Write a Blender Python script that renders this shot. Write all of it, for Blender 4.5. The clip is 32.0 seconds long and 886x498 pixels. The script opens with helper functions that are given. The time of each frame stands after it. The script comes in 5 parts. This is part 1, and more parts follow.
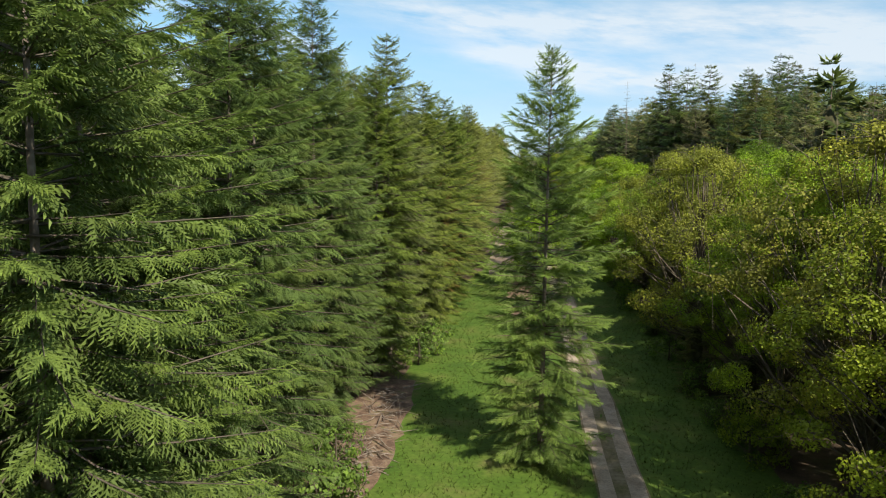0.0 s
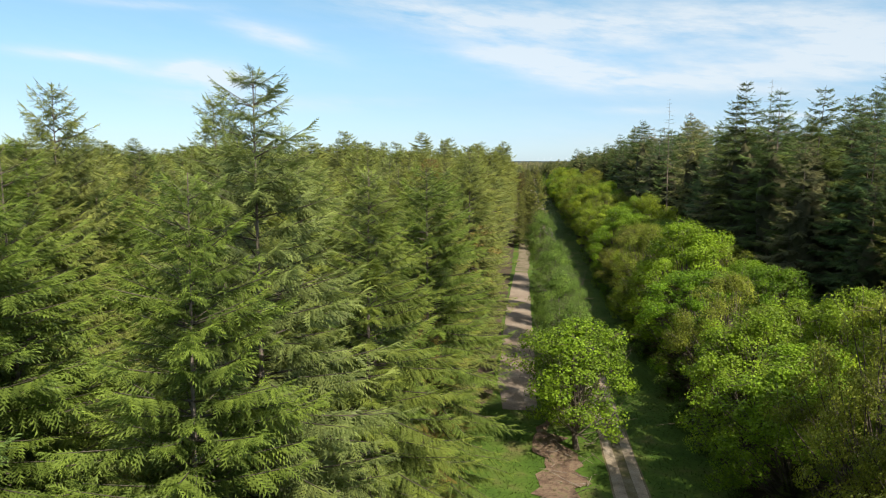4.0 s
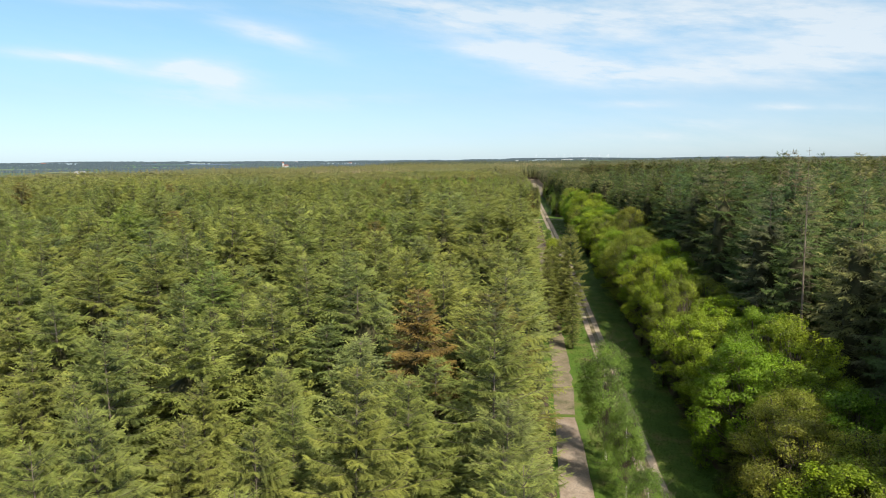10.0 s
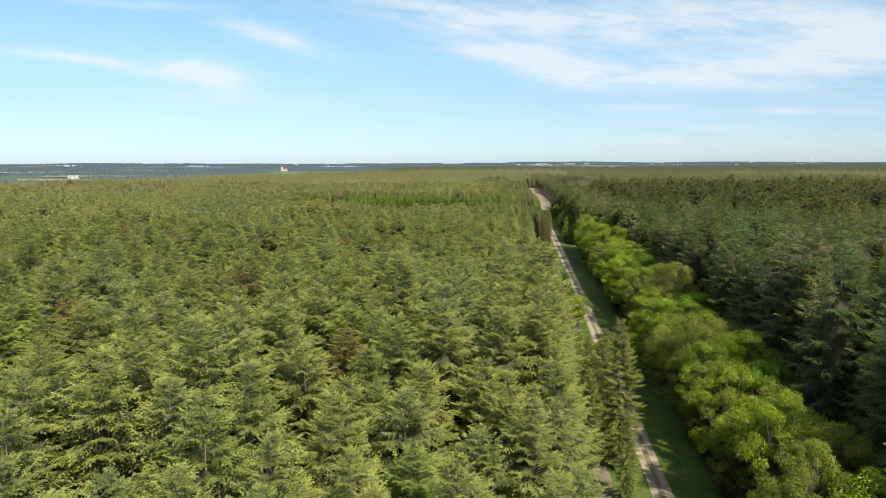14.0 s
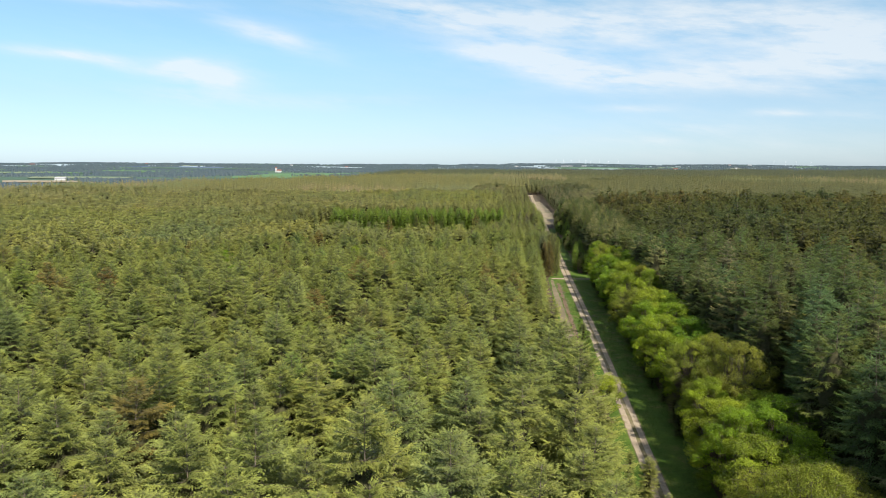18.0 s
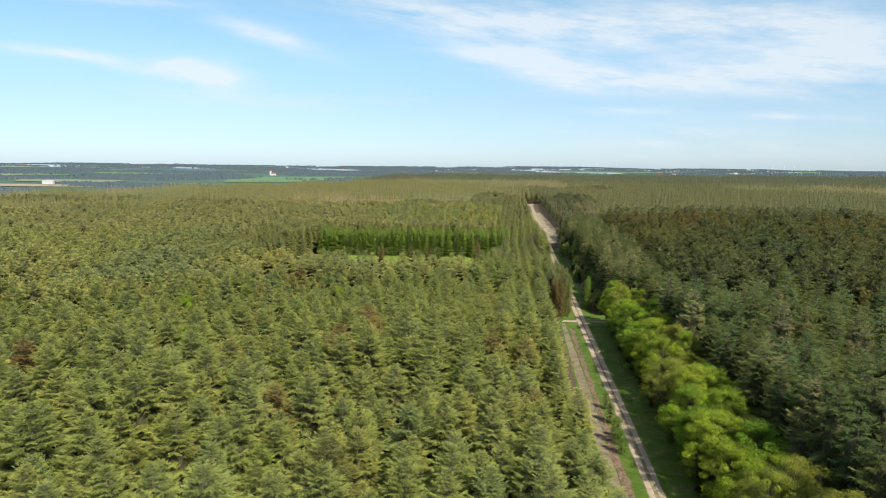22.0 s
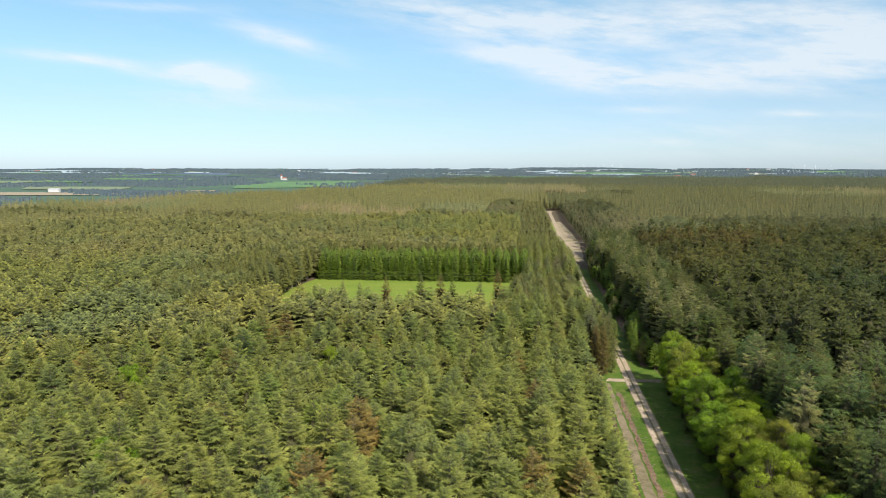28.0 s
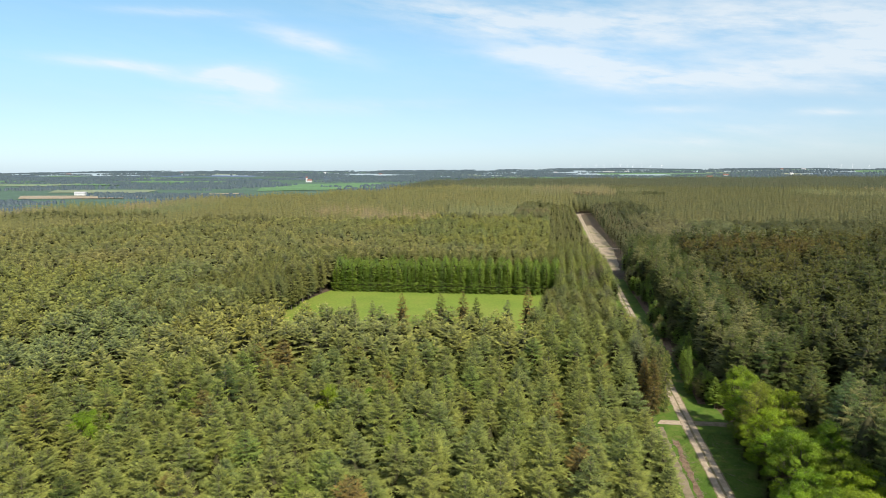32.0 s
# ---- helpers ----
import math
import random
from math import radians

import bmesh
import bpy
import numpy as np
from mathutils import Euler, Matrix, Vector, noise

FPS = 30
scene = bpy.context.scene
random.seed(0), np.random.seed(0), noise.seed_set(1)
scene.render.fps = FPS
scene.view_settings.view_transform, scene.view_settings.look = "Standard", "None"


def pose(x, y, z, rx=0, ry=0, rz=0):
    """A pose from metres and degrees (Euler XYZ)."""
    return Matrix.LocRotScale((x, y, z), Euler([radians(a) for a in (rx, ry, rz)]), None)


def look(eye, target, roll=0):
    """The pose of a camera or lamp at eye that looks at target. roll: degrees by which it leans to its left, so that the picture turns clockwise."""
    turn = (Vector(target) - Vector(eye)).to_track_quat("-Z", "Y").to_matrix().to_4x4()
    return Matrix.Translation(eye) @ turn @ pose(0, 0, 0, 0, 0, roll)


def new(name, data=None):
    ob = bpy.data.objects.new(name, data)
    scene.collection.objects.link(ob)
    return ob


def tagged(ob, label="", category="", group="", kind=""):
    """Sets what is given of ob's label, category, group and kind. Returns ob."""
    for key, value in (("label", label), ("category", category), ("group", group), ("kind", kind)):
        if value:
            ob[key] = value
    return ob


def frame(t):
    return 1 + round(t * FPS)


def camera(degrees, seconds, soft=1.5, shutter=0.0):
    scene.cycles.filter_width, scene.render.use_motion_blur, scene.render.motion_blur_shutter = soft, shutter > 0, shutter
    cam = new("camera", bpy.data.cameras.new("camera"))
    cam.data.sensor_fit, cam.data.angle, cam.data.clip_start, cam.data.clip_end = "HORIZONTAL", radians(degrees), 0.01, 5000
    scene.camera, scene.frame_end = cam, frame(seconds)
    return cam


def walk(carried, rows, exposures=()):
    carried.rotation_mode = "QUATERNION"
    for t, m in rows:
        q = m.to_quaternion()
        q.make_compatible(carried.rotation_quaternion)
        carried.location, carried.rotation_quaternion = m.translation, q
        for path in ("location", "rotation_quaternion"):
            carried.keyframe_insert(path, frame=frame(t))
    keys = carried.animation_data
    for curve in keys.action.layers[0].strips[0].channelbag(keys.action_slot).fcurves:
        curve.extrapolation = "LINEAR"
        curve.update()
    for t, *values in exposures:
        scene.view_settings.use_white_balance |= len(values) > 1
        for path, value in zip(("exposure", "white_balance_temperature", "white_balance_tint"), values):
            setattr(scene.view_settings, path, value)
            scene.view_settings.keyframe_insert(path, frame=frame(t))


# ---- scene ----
cam = camera(65.81, 32.0, soft=1.0)
walk(cam, [
    (0.0, pose(-5.002, 0.772, 15.404, 83.040, -0.250, 6.570)),
    (0.5, pose(-5.084, 5.149, 16.399, 83.040, -0.250, 6.570)),
    (1.0, pose(-5.268, 9.502, 17.314, 83.040, -0.250, 6.570)),
    (1.5, pose(-5.631, 13.769, 18.206, 83.040, -0.250, 6.570)),
    (2.0, pose(-6.122, 17.951, 19.116, 83.040, -0.250, 6.570)),
    (2.5, pose(-6.579, 22.087, 19.967, 83.040, -0.250, 6.570)),
    (3.0, pose(-7.029, 26.251, 20.855, 83.040, -0.250, 6.570)),
    (3.5, pose(-7.484, 30.465, 21.661, 83.036, -0.249, 6.562)),
    (4.0, pose(-7.939, 34.703, 22.587, 83.025, -0.236, 6.547)),
    (4.5, pose(-8.425, 38.976, 23.638, 83.010, -0.198, 6.543)),
    (6.5, pose(-10.455, 55.788, 27.213, 82.765, 0.106, 6.451)),
    (7.0, pose(-10.854, 59.737, 28.123, 82.741, 0.190, 6.441)),
    (7.5, pose(-11.256, 63.730, 29.065, 82.728, 0.270, 6.420)),
    (8.0, pose(-11.647, 67.727, 29.972, 82.719, 0.378, 6.383)),
    (8.5, pose(-12.028, 71.702, 30.856, 82.712, 0.466, 6.345)),
    (9.0, pose(-12.546, 75.794, 31.785, 82.712, 0.499, 6.321)),
    (9.5, pose(-13.211, 80.241, 32.747, 82.717, 0.517, 6.303)),
    (10.0, pose(-13.757, 85.124, 33.834, 82.724, 0.514, 6.271)),
    (10.5, pose(-14.256, 89.584, 34.978, 82.733, 0.473, 6.238)),
    (11.0, pose(-14.778, 94.256, 36.094, 82.740, 0.386, 6.241)),
    (11.5, pose(-15.250, 98.476, 37.052, 82.747, 0.277, 6.264)),
    (12.0, pose(-15.748, 102.936, 38.196, 82.760, 0.209, 6.275)),
    (12.5, pose(-16.247, 107.396, 39.340, 82.779, 0.177, 6.289)),
    (13.0, pose(-16.719, 111.617, 40.298, 82.812, 0.161, 6.288)),
    (13.5, pose(-17.191, 115.837, 41.257, 82.861, 0.167, 6.286)),
    (14.0, pose(-17.642, 119.873, 42.457, 82.896, 0.197, 6.353)),
    (14.5, pose(-18.114, 124.094, 43.415, 82.896, 0.085, 6.267)),
    (16.5, pose(-19.712, 142.266, 46.868, 82.883, 0.061, 6.164)),
    (17.0, pose(-20.187, 146.514, 48.040, 82.883, -0.051, 6.078)),
    (17.5, pose(-20.662, 150.762, 49.212, 82.883, -0.051, 6.078)),
    (18.0, pose(-21.134, 154.982, 50.170, 82.883, -0.150, 6.091)),
    (18.5, pose(-21.585, 159.019, 51.370, 82.883, -0.150, 6.091)),
    (19.0, pose(-22.247, 163.003, 52.357, 82.883, -0.262, 6.005)),
    (19.5, pose(-22.722, 167.251, 53.529, 82.883, -0.262, 6.005)),
    (20.0, pose(-23.170, 171.260, 54.515, 82.883, -0.262, 6.005)),
    (20.5, pose(-23.621, 175.296, 55.715, 82.983, -0.374, 5.919)),
    (21.0, pose(-24.049, 179.121, 56.943, 82.983, -0.374, 5.919)),
    (21.5, pose(-24.497, 183.129, 57.930, 82.983, -0.387, 5.820)),
    (22.0, pose(-24.948, 187.165, 59.130, 82.983, -0.487, 5.833)),
    (22.5, pose(-25.372, 190.962, 60.144, 82.983, -0.487, 5.833)),
    (23.0, pose(-25.821, 194.970, 61.131, 82.983, -0.500, 5.734)),
    (23.5, pose(-26.432, 198.503, 61.961, 82.983, -0.599, 5.747)),
    (24.0, pose(-26.856, 202.300, 62.975, 82.983, -0.612, 5.648)),
    (24.5, pose(-27.278, 206.069, 63.777, 82.983, -0.612, 5.648)),
    (25.0, pose(-27.696, 209.810, 64.366, 82.983, -0.513, 5.635)),
    (25.5, pose(-28.328, 213.526, 64.954, 82.983, -0.526, 5.536)),
    (27.5, pose(-30.002, 228.506, 65.788, 83.057, -0.019, 6.530)),
    (28.0, pose(-30.174, 231.975, 65.765, 83.057, 0.033, 6.927)),
    (28.5, pose(-30.586, 235.660, 65.927, 83.058, 0.099, 7.422)),
    (29.0, pose(-30.757, 239.129, 65.904, 83.059, 0.151, 7.819)),
    (29.5, pose(-30.955, 242.838, 66.066, 83.060, 0.190, 8.116)),
    (30.0, pose(-31.340, 246.283, 66.043, 83.062, 0.229, 8.414)),
    (30.5, pose(-31.539, 249.992, 66.205, 83.063, 0.355, 8.599)),
    (31.0, pose(-31.948, 253.649, 66.154, 83.164, 0.282, 8.810)),
    (31.5, pose(-32.356, 257.306, 66.103, 83.165, 0.308, 9.009)),
    (32.0, pose(-32.531, 260.803, 66.293, 83.166, 0.321, 9.108)),
])

# world and sun
SUN_AZ, SUN_EL = radians(141), radians(44)      # clockwise from +y (ahead along the road); height over the horizon
world = bpy.data.worlds.new("sky")
scene.world = world
world.use_nodes = True


def build_sky():
    nt = world.node_tree
    nt.nodes.clear()
    out = nt.nodes.new("ShaderNodeOutputWorld")
    bg = nt.nodes.new("ShaderNodeBackground")
    sky = nt.nodes.new("ShaderNodeTexSky")
    sky.sky_type, sky.sun_disc = "NISHITA", False
    sky.sun_elevation, sky.sun_rotation = SUN_EL, SUN_AZ
    sky.air_density, sky.dust_density, sky.ozone_density = 1.0, 0.4, 2.0
    bg.inputs["Strength"].default_value = 0.105

    def calc(op, a, b=None):
        n = nt.nodes.new("ShaderNodeMath")
        n.operation = op
        for sock, v in zip(n.inputs, (a, b)):
            if v is None:
                continue
            if isinstance(v, (int, float)):
                sock.default_value = v
            else:
                nt.links.new(v, sock)
        return n.outputs[0]

    def noise_at(vec, scale, detail, rough=0.55):
        n = nt.nodes.new("ShaderNodeTexNoise")
        n.inputs["Scale"].default_value, n.inputs["Detail"].default_value, n.inputs["Roughness"].default_value = scale, detail, rough
        nt.links.new(vec, n.inputs["Vector"])
        return n.outputs[0]

    co = nt.nodes.new("ShaderNodeTexCoord")
    sep = nt.nodes.new("ShaderNodeSeparateXYZ")
    nt.links.new(co.outputs["Generated"], sep.inputs[0])
    az = calc("MULTIPLY", calc("ARCTAN2", sep.outputs[0], sep.outputs[1]), 180 / math.pi)
    el = calc("MULTIPLY", calc("ARCSINE", sep.outputs[2]), 180 / math.pi)
    flat = nt.nodes.new("ShaderNodeCombineXYZ")
    nt.links.new(calc("MULTIPLY", az, 0.09), flat.inputs[0])
    nt.links.new(calc("ADD", calc("MULTIPLY", el, 0.42), calc("MULTIPLY", az, 0.05)), flat.inputs[1])
    streak = noise_at(flat.outputs[0], 1.0, 7.0, 0.6)
    fine = noise_at(flat.outputs[0], 3.2, 6.0, 0.62)
    veil = calc("ADD", calc("MULTIPLY", streak, 0.65), calc("MULTIPLY", fine, 0.35))
    # cirrus banks: azimuth, height, half width, half height, tilt, weight
    banks = [(3.5, 7.59, 6.7, 1.14, -0.186, 1.5), (14.2, 6.97, 8.8, 1.17, 0.002, 1.2), (-1.0, 8.78, 5.0, 0.52, -0.068, 1.0), (-4.7, 11.41, 10.5, 1.28, -0.162, 1.3), (7.0, 10.87, 8.6, 1.42, -0.167, 1.2),
             (16.0, 11.1, 6.2, 1.58, -0.187, 0.9), (23.5, 8.53, 5.1, 2.67, -0.258, 1.3), (-24.8, 6.64, 3.1, 1.02, -0.018, 1.5), (-26.8, 7.4, 1.6, 0.42, 0.246, 0.7), (-20.0, 9.9, 3.9, 0.72, -0.236, 1.0),
             (-34.8, 7.68, 4.3, 0.35, -0.042, 0.8), (-31.5, 7.29, 2.7, 0.48, -0.21, 0.6), (-29.4, 11.66, 4.7, 0.31, 0.028, 0.7), (-23.6, 4.97, 6.8, 0.61, -0.039, 0.55), (-13.9, 5.03, 5.5, 0.54, 0.007, 0.35)]
    banks += [(19.7, 3.8, 1.7, 0.25, -0.059, 1.2), (8.9, 4.39, 3.0, 0.31, -0.025, 0.6), (14.4, 2.74, 2.4, 0.3, -0.022, 0.6), (10.7, 1.8, 3.0, 0.31, -0.035, 0.6), (24.5, 3.46, 1.7, 0.24, -0.099, 0.6),
              (20.1, 5.45, 4.4, 0.4, -0.107, 0.6), (14.4, 2.09, 12.1, 1.73, -0.018, 0.3)]
    total = None
    for a0, e0, wa, we, tilt, weight in banks:
        da = calc("SUBTRACT", az, a0)
        de = calc("SUBTRACT", calc("SUBTRACT", el, e0), calc("MULTIPLY", da, tilt))
        q = calc("ADD", calc("POWER", calc("ABSOLUTE", calc("DIVIDE", da, wa)), 2.0), calc("POWER", calc("ABSOLUTE", calc("DIVIDE", de, we)), 2.0))
        g = calc("MULTIPLY", calc("EXPONENT", calc("MULTIPLY", q, -1.0)), weight)
        total = g if total is None else calc("ADD", total, g)
    high = calc("MINIMUM", calc("MAXIMUM", calc("MULTIPLY", calc("SUBTRACT", el, 14.0), 0.06), 0.0), 0.55)
    total = calc("ADD", total, high)
    cover = calc("MULTIPLY", total, calc("MAXIMUM", calc("MULTIPLY", calc("SUBTRACT", veil, 0.33), 3.0), 0.0))
    cover = calc("MINIMUM", calc("ADD", calc("MULTIPLY", cover, 0.8), calc("MULTIPLY", veil, 0.22)), 0.7)
    low = nt.nodes.new("ShaderNodeValToRGB")                      # clear air's hue by height
    e = low.color_ramp.elements
    e[0].position, e[0].color = 0.0, (0.61, 0.800, 1.16, 1)
    e[1].position, e[1].color = 1.0, (0.95, 1.025, 1.018, 1)
    for at, c in ((0.06, (0.59, 0.74, 1.0)), (0.14, (0.63, 0.76, 0.91)), (0.24, (0.70, 0.89, 0.97)), (0.36, (0.67, 0.94, 0.95)), (0.55, (0.76, 0.974, 1.018))):
        x = e.new(at)
        x.color = (*c, 1)
    nt.links.new(calc("MULTIPLY", el, 1 / 36.0), low.inputs[0])
    tone = nt.nodes.new("ShaderNodeMix")
    tone.data_type, tone.blend_type = "RGBA", "MULTIPLY"
    tone.inputs[0].default_value = 1.0
    nt.links.new(sky.outputs[0], tone.inputs[6])
    nt.links.new(low.outputs[0], tone.inputs[7])
    cl = nt.nodes.new("ShaderNodeMix")
    cl.data_type = "RGBA"
    nt.links.new(cover, cl.inputs[0])
    nt.links.new(tone.outputs[2], cl.inputs[6])
    cl.inputs[7].default_value = (5.8, 6.0, 6.1, 1)
    nt.links.new(cl.outputs[2], bg.inputs["Color"])
    nt.links.new(bg.outputs[0], out.inputs["Surface"])


build_sky()
sun = new("sun", bpy.data.lights.new("sun", "SUN"))
sun.data.energy, sun.data.angle, sun.data.color = 5.0, radians(0.6), (1.0, 0.93, 0.81)
sun_way = Vector((math.sin(SUN_AZ) * math.cos(SUN_EL), math.cos(SUN_AZ) * math.cos(SUN_EL), math.sin(SUN_EL)))
sun.matrix_world = look(sun_way * 100, (0, 0, 0))
scene.view_settings.exposure = 0.6


# materials
def material(name):
    m = bpy.data.materials.new(name)
    m.use_nodes = True
    nt = m.node_tree
    return m, nt, nt.nodes["Principled BSDF"], nt.nodes["Material Output"]


def node(nt, kind, **values):
    n = nt.nodes.new("ShaderNode" + kind)
    for k, v in values.items():
        n.inputs[k].default_value = v
    return n


def ramp(nt, source, stops):
    r = nt.nodes.new("ShaderNodeValToRGB")
    e = r.color_ramp.elements
    while len(e) < len(stops):
        e.new(0.5)
    for el, (at, c) in zip(e, stops):
        el.position, el.color = at, (*c, 1)
    nt.links.new(source, r.inputs[0])
    return r.outputs[0]


def mix(nt, kind, fac, a, b):
    n = nt.nodes.new("ShaderNodeMix")
    n.data_type, n.blend_type = "RGBA", kind
    for sock, v in ((n.inputs[0], fac), (n.inputs[6], a), (n.inputs[7], b)):
        if hasattr(v, "is_linked"):
            nt.links.new(v, sock)
        else:
            sock.default_value = v if isinstance(v, (int, float)) else (*v, 1)
    return n.outputs[2]


def foliage(name, shades=None, twigs=(0.75, 1.25), through_leaf=0.25, rough=0.55):
    """Leaves or needles. The plant's own shade is its object colour, picked from a palette; sprays and patches depart from it."""
    m, nt, bsdf, out = material(name)
    info = nt.nodes.new("ShaderNodeObjectInfo")
    geo = nt.nodes.new("ShaderNodeNewGeometry")
    tint = nt.nodes.new("ShaderNodeAttribute")
    tint.attribute_name = "tint"
    own = info.outputs["Color"]
    if shades:
        own = ramp(nt, info.outputs["Random"], [(i / max(1, len(shades) - 1), c) for i, c in enumerate(shades)])
    age = nt.nodes.new("ShaderNodeAttribute")                     # fresh shoots lighter at the boughs' tips, darker towards stem and crown base
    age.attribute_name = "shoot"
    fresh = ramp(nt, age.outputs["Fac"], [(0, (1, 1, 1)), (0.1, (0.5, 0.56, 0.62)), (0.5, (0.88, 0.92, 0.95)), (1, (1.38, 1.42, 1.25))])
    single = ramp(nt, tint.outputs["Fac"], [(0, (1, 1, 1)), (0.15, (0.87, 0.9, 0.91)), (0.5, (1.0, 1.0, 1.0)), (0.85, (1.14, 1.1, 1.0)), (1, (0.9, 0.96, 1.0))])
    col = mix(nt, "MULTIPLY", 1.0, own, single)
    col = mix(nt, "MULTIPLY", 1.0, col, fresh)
    var = ramp(nt, geo.outputs["Random Per Island"], [(0, (twigs[0],) * 3), (1, (twigs[1], twigs[1], twigs[1] * 0.9))])
    col = mix(nt, "MULTIPLY", 1.0, col, var)
    nz = node(nt, "TexNoise", Scale=0.9, Detail=3.0)
    pos = nt.nodes.new("ShaderNodeTexCoord")
    nt.links.new(pos.outputs["Object"], nz.inputs["Vector"])
    patch = ramp(nt, nz.outputs[0], [(0.3, (0.8, 0.82, 0.8)), (0.7, (1.2, 1.15, 1.0))])
    col = mix(nt, "MULTIPLY", 1.0, col, patch)
    nt.links.new(col, bsdf.inputs["Base Color"])
    bsdf.inputs["Roughness"].default_value = rough
    bsdf.inputs["Specular IOR Level"].default_value = 0.22
    tr = nt.nodes.new("ShaderNodeBsdfTranslucent")
    nt.links.new(col, tr.inputs["Color"])
    mx = nt.nodes.new("ShaderNodeMixShader")
    mx.inputs[0].default_value = through_leaf
    nt.links.new(bsdf.outputs[0], mx.inputs[1])
    nt.links.new(tr.outputs[0], mx.inputs[2])
    nt.links.new(mx.outputs[0], out.inputs["Surface"])
    return m


def shade(ob, palette):
    """Gives a plant its own shade."""
    cols = np.array(palette)
    k = rng.uniform(0, len(cols) - 1)
    i = int(k)
    c = cols[i] + (cols[min(i + 1, len(cols) - 1)] - cols[i]) * (k - i)
    ob.color = (*(float(v) for v in c), 1)


rng = np.random.default_rng(11)


def rough_surface(name, stops, scale, fine=6.0, rough=0.9, bump=0.3, fine_range=(0.75, 1.25)):
    """A matt natural surface: colours by broad noise, grain by a finer one, and relief."""
    m, nt, bsdf, out = material(name)
    pos = nt.nodes.new("ShaderNodeTexCoord")
    big = node(nt, "TexNoise", Scale=scale, Detail=6.0, Roughness=0.6)
    small = node(nt, "TexNoise", Scale=scale * fine, Detail=5.0, Roughness=0.65)
    for n in (big, small):
        nt.links.new(pos.outputs["Object"], n.inputs["Vector"])
    col = ramp(nt, big.outputs[0], stops)
    grain = ramp(nt, small.outputs[0], [(0.3, (fine_range[0],) * 3), (0.7, (fine_range[1],) * 3)])
    col = mix(nt, "MULTIPLY", 1.0, col, grain)
    nt.links.new(col, bsdf.inputs["Base Color"])
    bsdf.inputs["Roughness"].default_value = rough
    bsdf.inputs["Specular IOR Level"].default_value = 0.25
    b = node(nt, "Bump", Strength=bump, Distance=0.05)
    nt.links.new(small.outputs[0], b.inputs["Height"])
    nt.links.new(b.outputs[0], bsdf.inputs["Normal"])
    return m


# palettes of needles and leaves, and materials
NEEDLE = [(0.2076, 0.2359, 0.0672), (0.234, 0.2529, 0.0693), (0.2644, 0.266, 0.0723), (0.1887, 0.2268, 0.0806), (0.2453, 0.2542, 0.0661), (0.2152, 0.2379, 0.0868)]
DULL_NEEDLE = [(0.1979, 0.2097, 0.071), (0.2208, 0.2234, 0.073), (0.247, 0.2339, 0.0759), (0.1818, 0.2024, 0.0838), (0.2306, 0.2244, 0.07), (0.2045, 0.2112, 0.0896)]
FRESH_NEEDLE = [(0.1435, 0.2009, 0.0405), (0.1776, 0.2239, 0.043), (0.1298, 0.1895, 0.0506), (0.205, 0.2296, 0.0455)]
DEEP_NEEDLE = [(0.1215, 0.1755, 0.0416), (0.1503, 0.1956, 0.0441), (0.1099, 0.1656, 0.0519), (0.1735, 0.2006, 0.0466)]
PALE_NEEDLE = [(0.216, 0.2565, 0.05), (0.198, 0.2565, 0.07), (0.252, 0.2565, 0.06)]
BROWN_NEEDLE = [(0.24, 0.16, 0.055), (0.2, 0.16, 0.05), (0.26, 0.19, 0.065)]
DARK_NEEDLE = [(0.0789, 0.1049, 0.0317), (0.103, 0.1229, 0.033), (0.1287, 0.1348, 0.0344), (0.0789, 0.1167, 0.0397), (0.1091, 0.1348, 0.0344), (0.1483, 0.1319, 0.0397)]
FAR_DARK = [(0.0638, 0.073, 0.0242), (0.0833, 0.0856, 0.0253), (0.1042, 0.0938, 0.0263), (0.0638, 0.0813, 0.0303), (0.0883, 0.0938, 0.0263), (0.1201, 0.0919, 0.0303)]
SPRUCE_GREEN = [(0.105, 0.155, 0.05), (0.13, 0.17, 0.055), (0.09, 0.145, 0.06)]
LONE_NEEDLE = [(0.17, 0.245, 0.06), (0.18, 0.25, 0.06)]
# FAR_HAZE: the haze of distance mixed into the needles' colour
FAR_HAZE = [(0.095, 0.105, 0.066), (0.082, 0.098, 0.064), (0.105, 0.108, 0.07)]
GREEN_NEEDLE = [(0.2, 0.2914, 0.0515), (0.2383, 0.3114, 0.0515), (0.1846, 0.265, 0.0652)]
# blue raised in OLIVE_NEEDLE, HAZY_OLIVE, FAR_GREY and GREY_NEEDLE to stand for haze
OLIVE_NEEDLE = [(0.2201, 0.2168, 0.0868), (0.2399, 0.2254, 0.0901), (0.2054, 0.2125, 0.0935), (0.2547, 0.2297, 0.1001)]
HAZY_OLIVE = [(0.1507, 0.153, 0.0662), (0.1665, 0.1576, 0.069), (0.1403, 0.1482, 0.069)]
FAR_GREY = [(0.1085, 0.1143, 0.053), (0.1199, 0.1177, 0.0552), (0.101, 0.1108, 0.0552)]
GREY_NEEDLE = [(0.1841, 0.1758, 0.0897), (0.1521, 0.1686, 0.0838), (0.2241, 0.183, 0.1096), (0.144, 0.1612, 0.0797)]
OAK_LEAF = [(0.1373, 0.2412, 0.02), (0.2013, 0.299, 0.0215), (0.247, 0.328, 0.02), (0.2286, 0.2798, 0.0286), (0.1646, 0.2798, 0.02), (0.2745, 0.3184, 0.0286)]
BUFF_LEAF = [(0.2346, 0.2357, 0.0385), (0.215, 0.2546, 0.033), (0.2541, 0.2452, 0.044)]
BIRCH_LEAF = [(0.15, 0.23, 0.045), (0.17, 0.25, 0.05)]
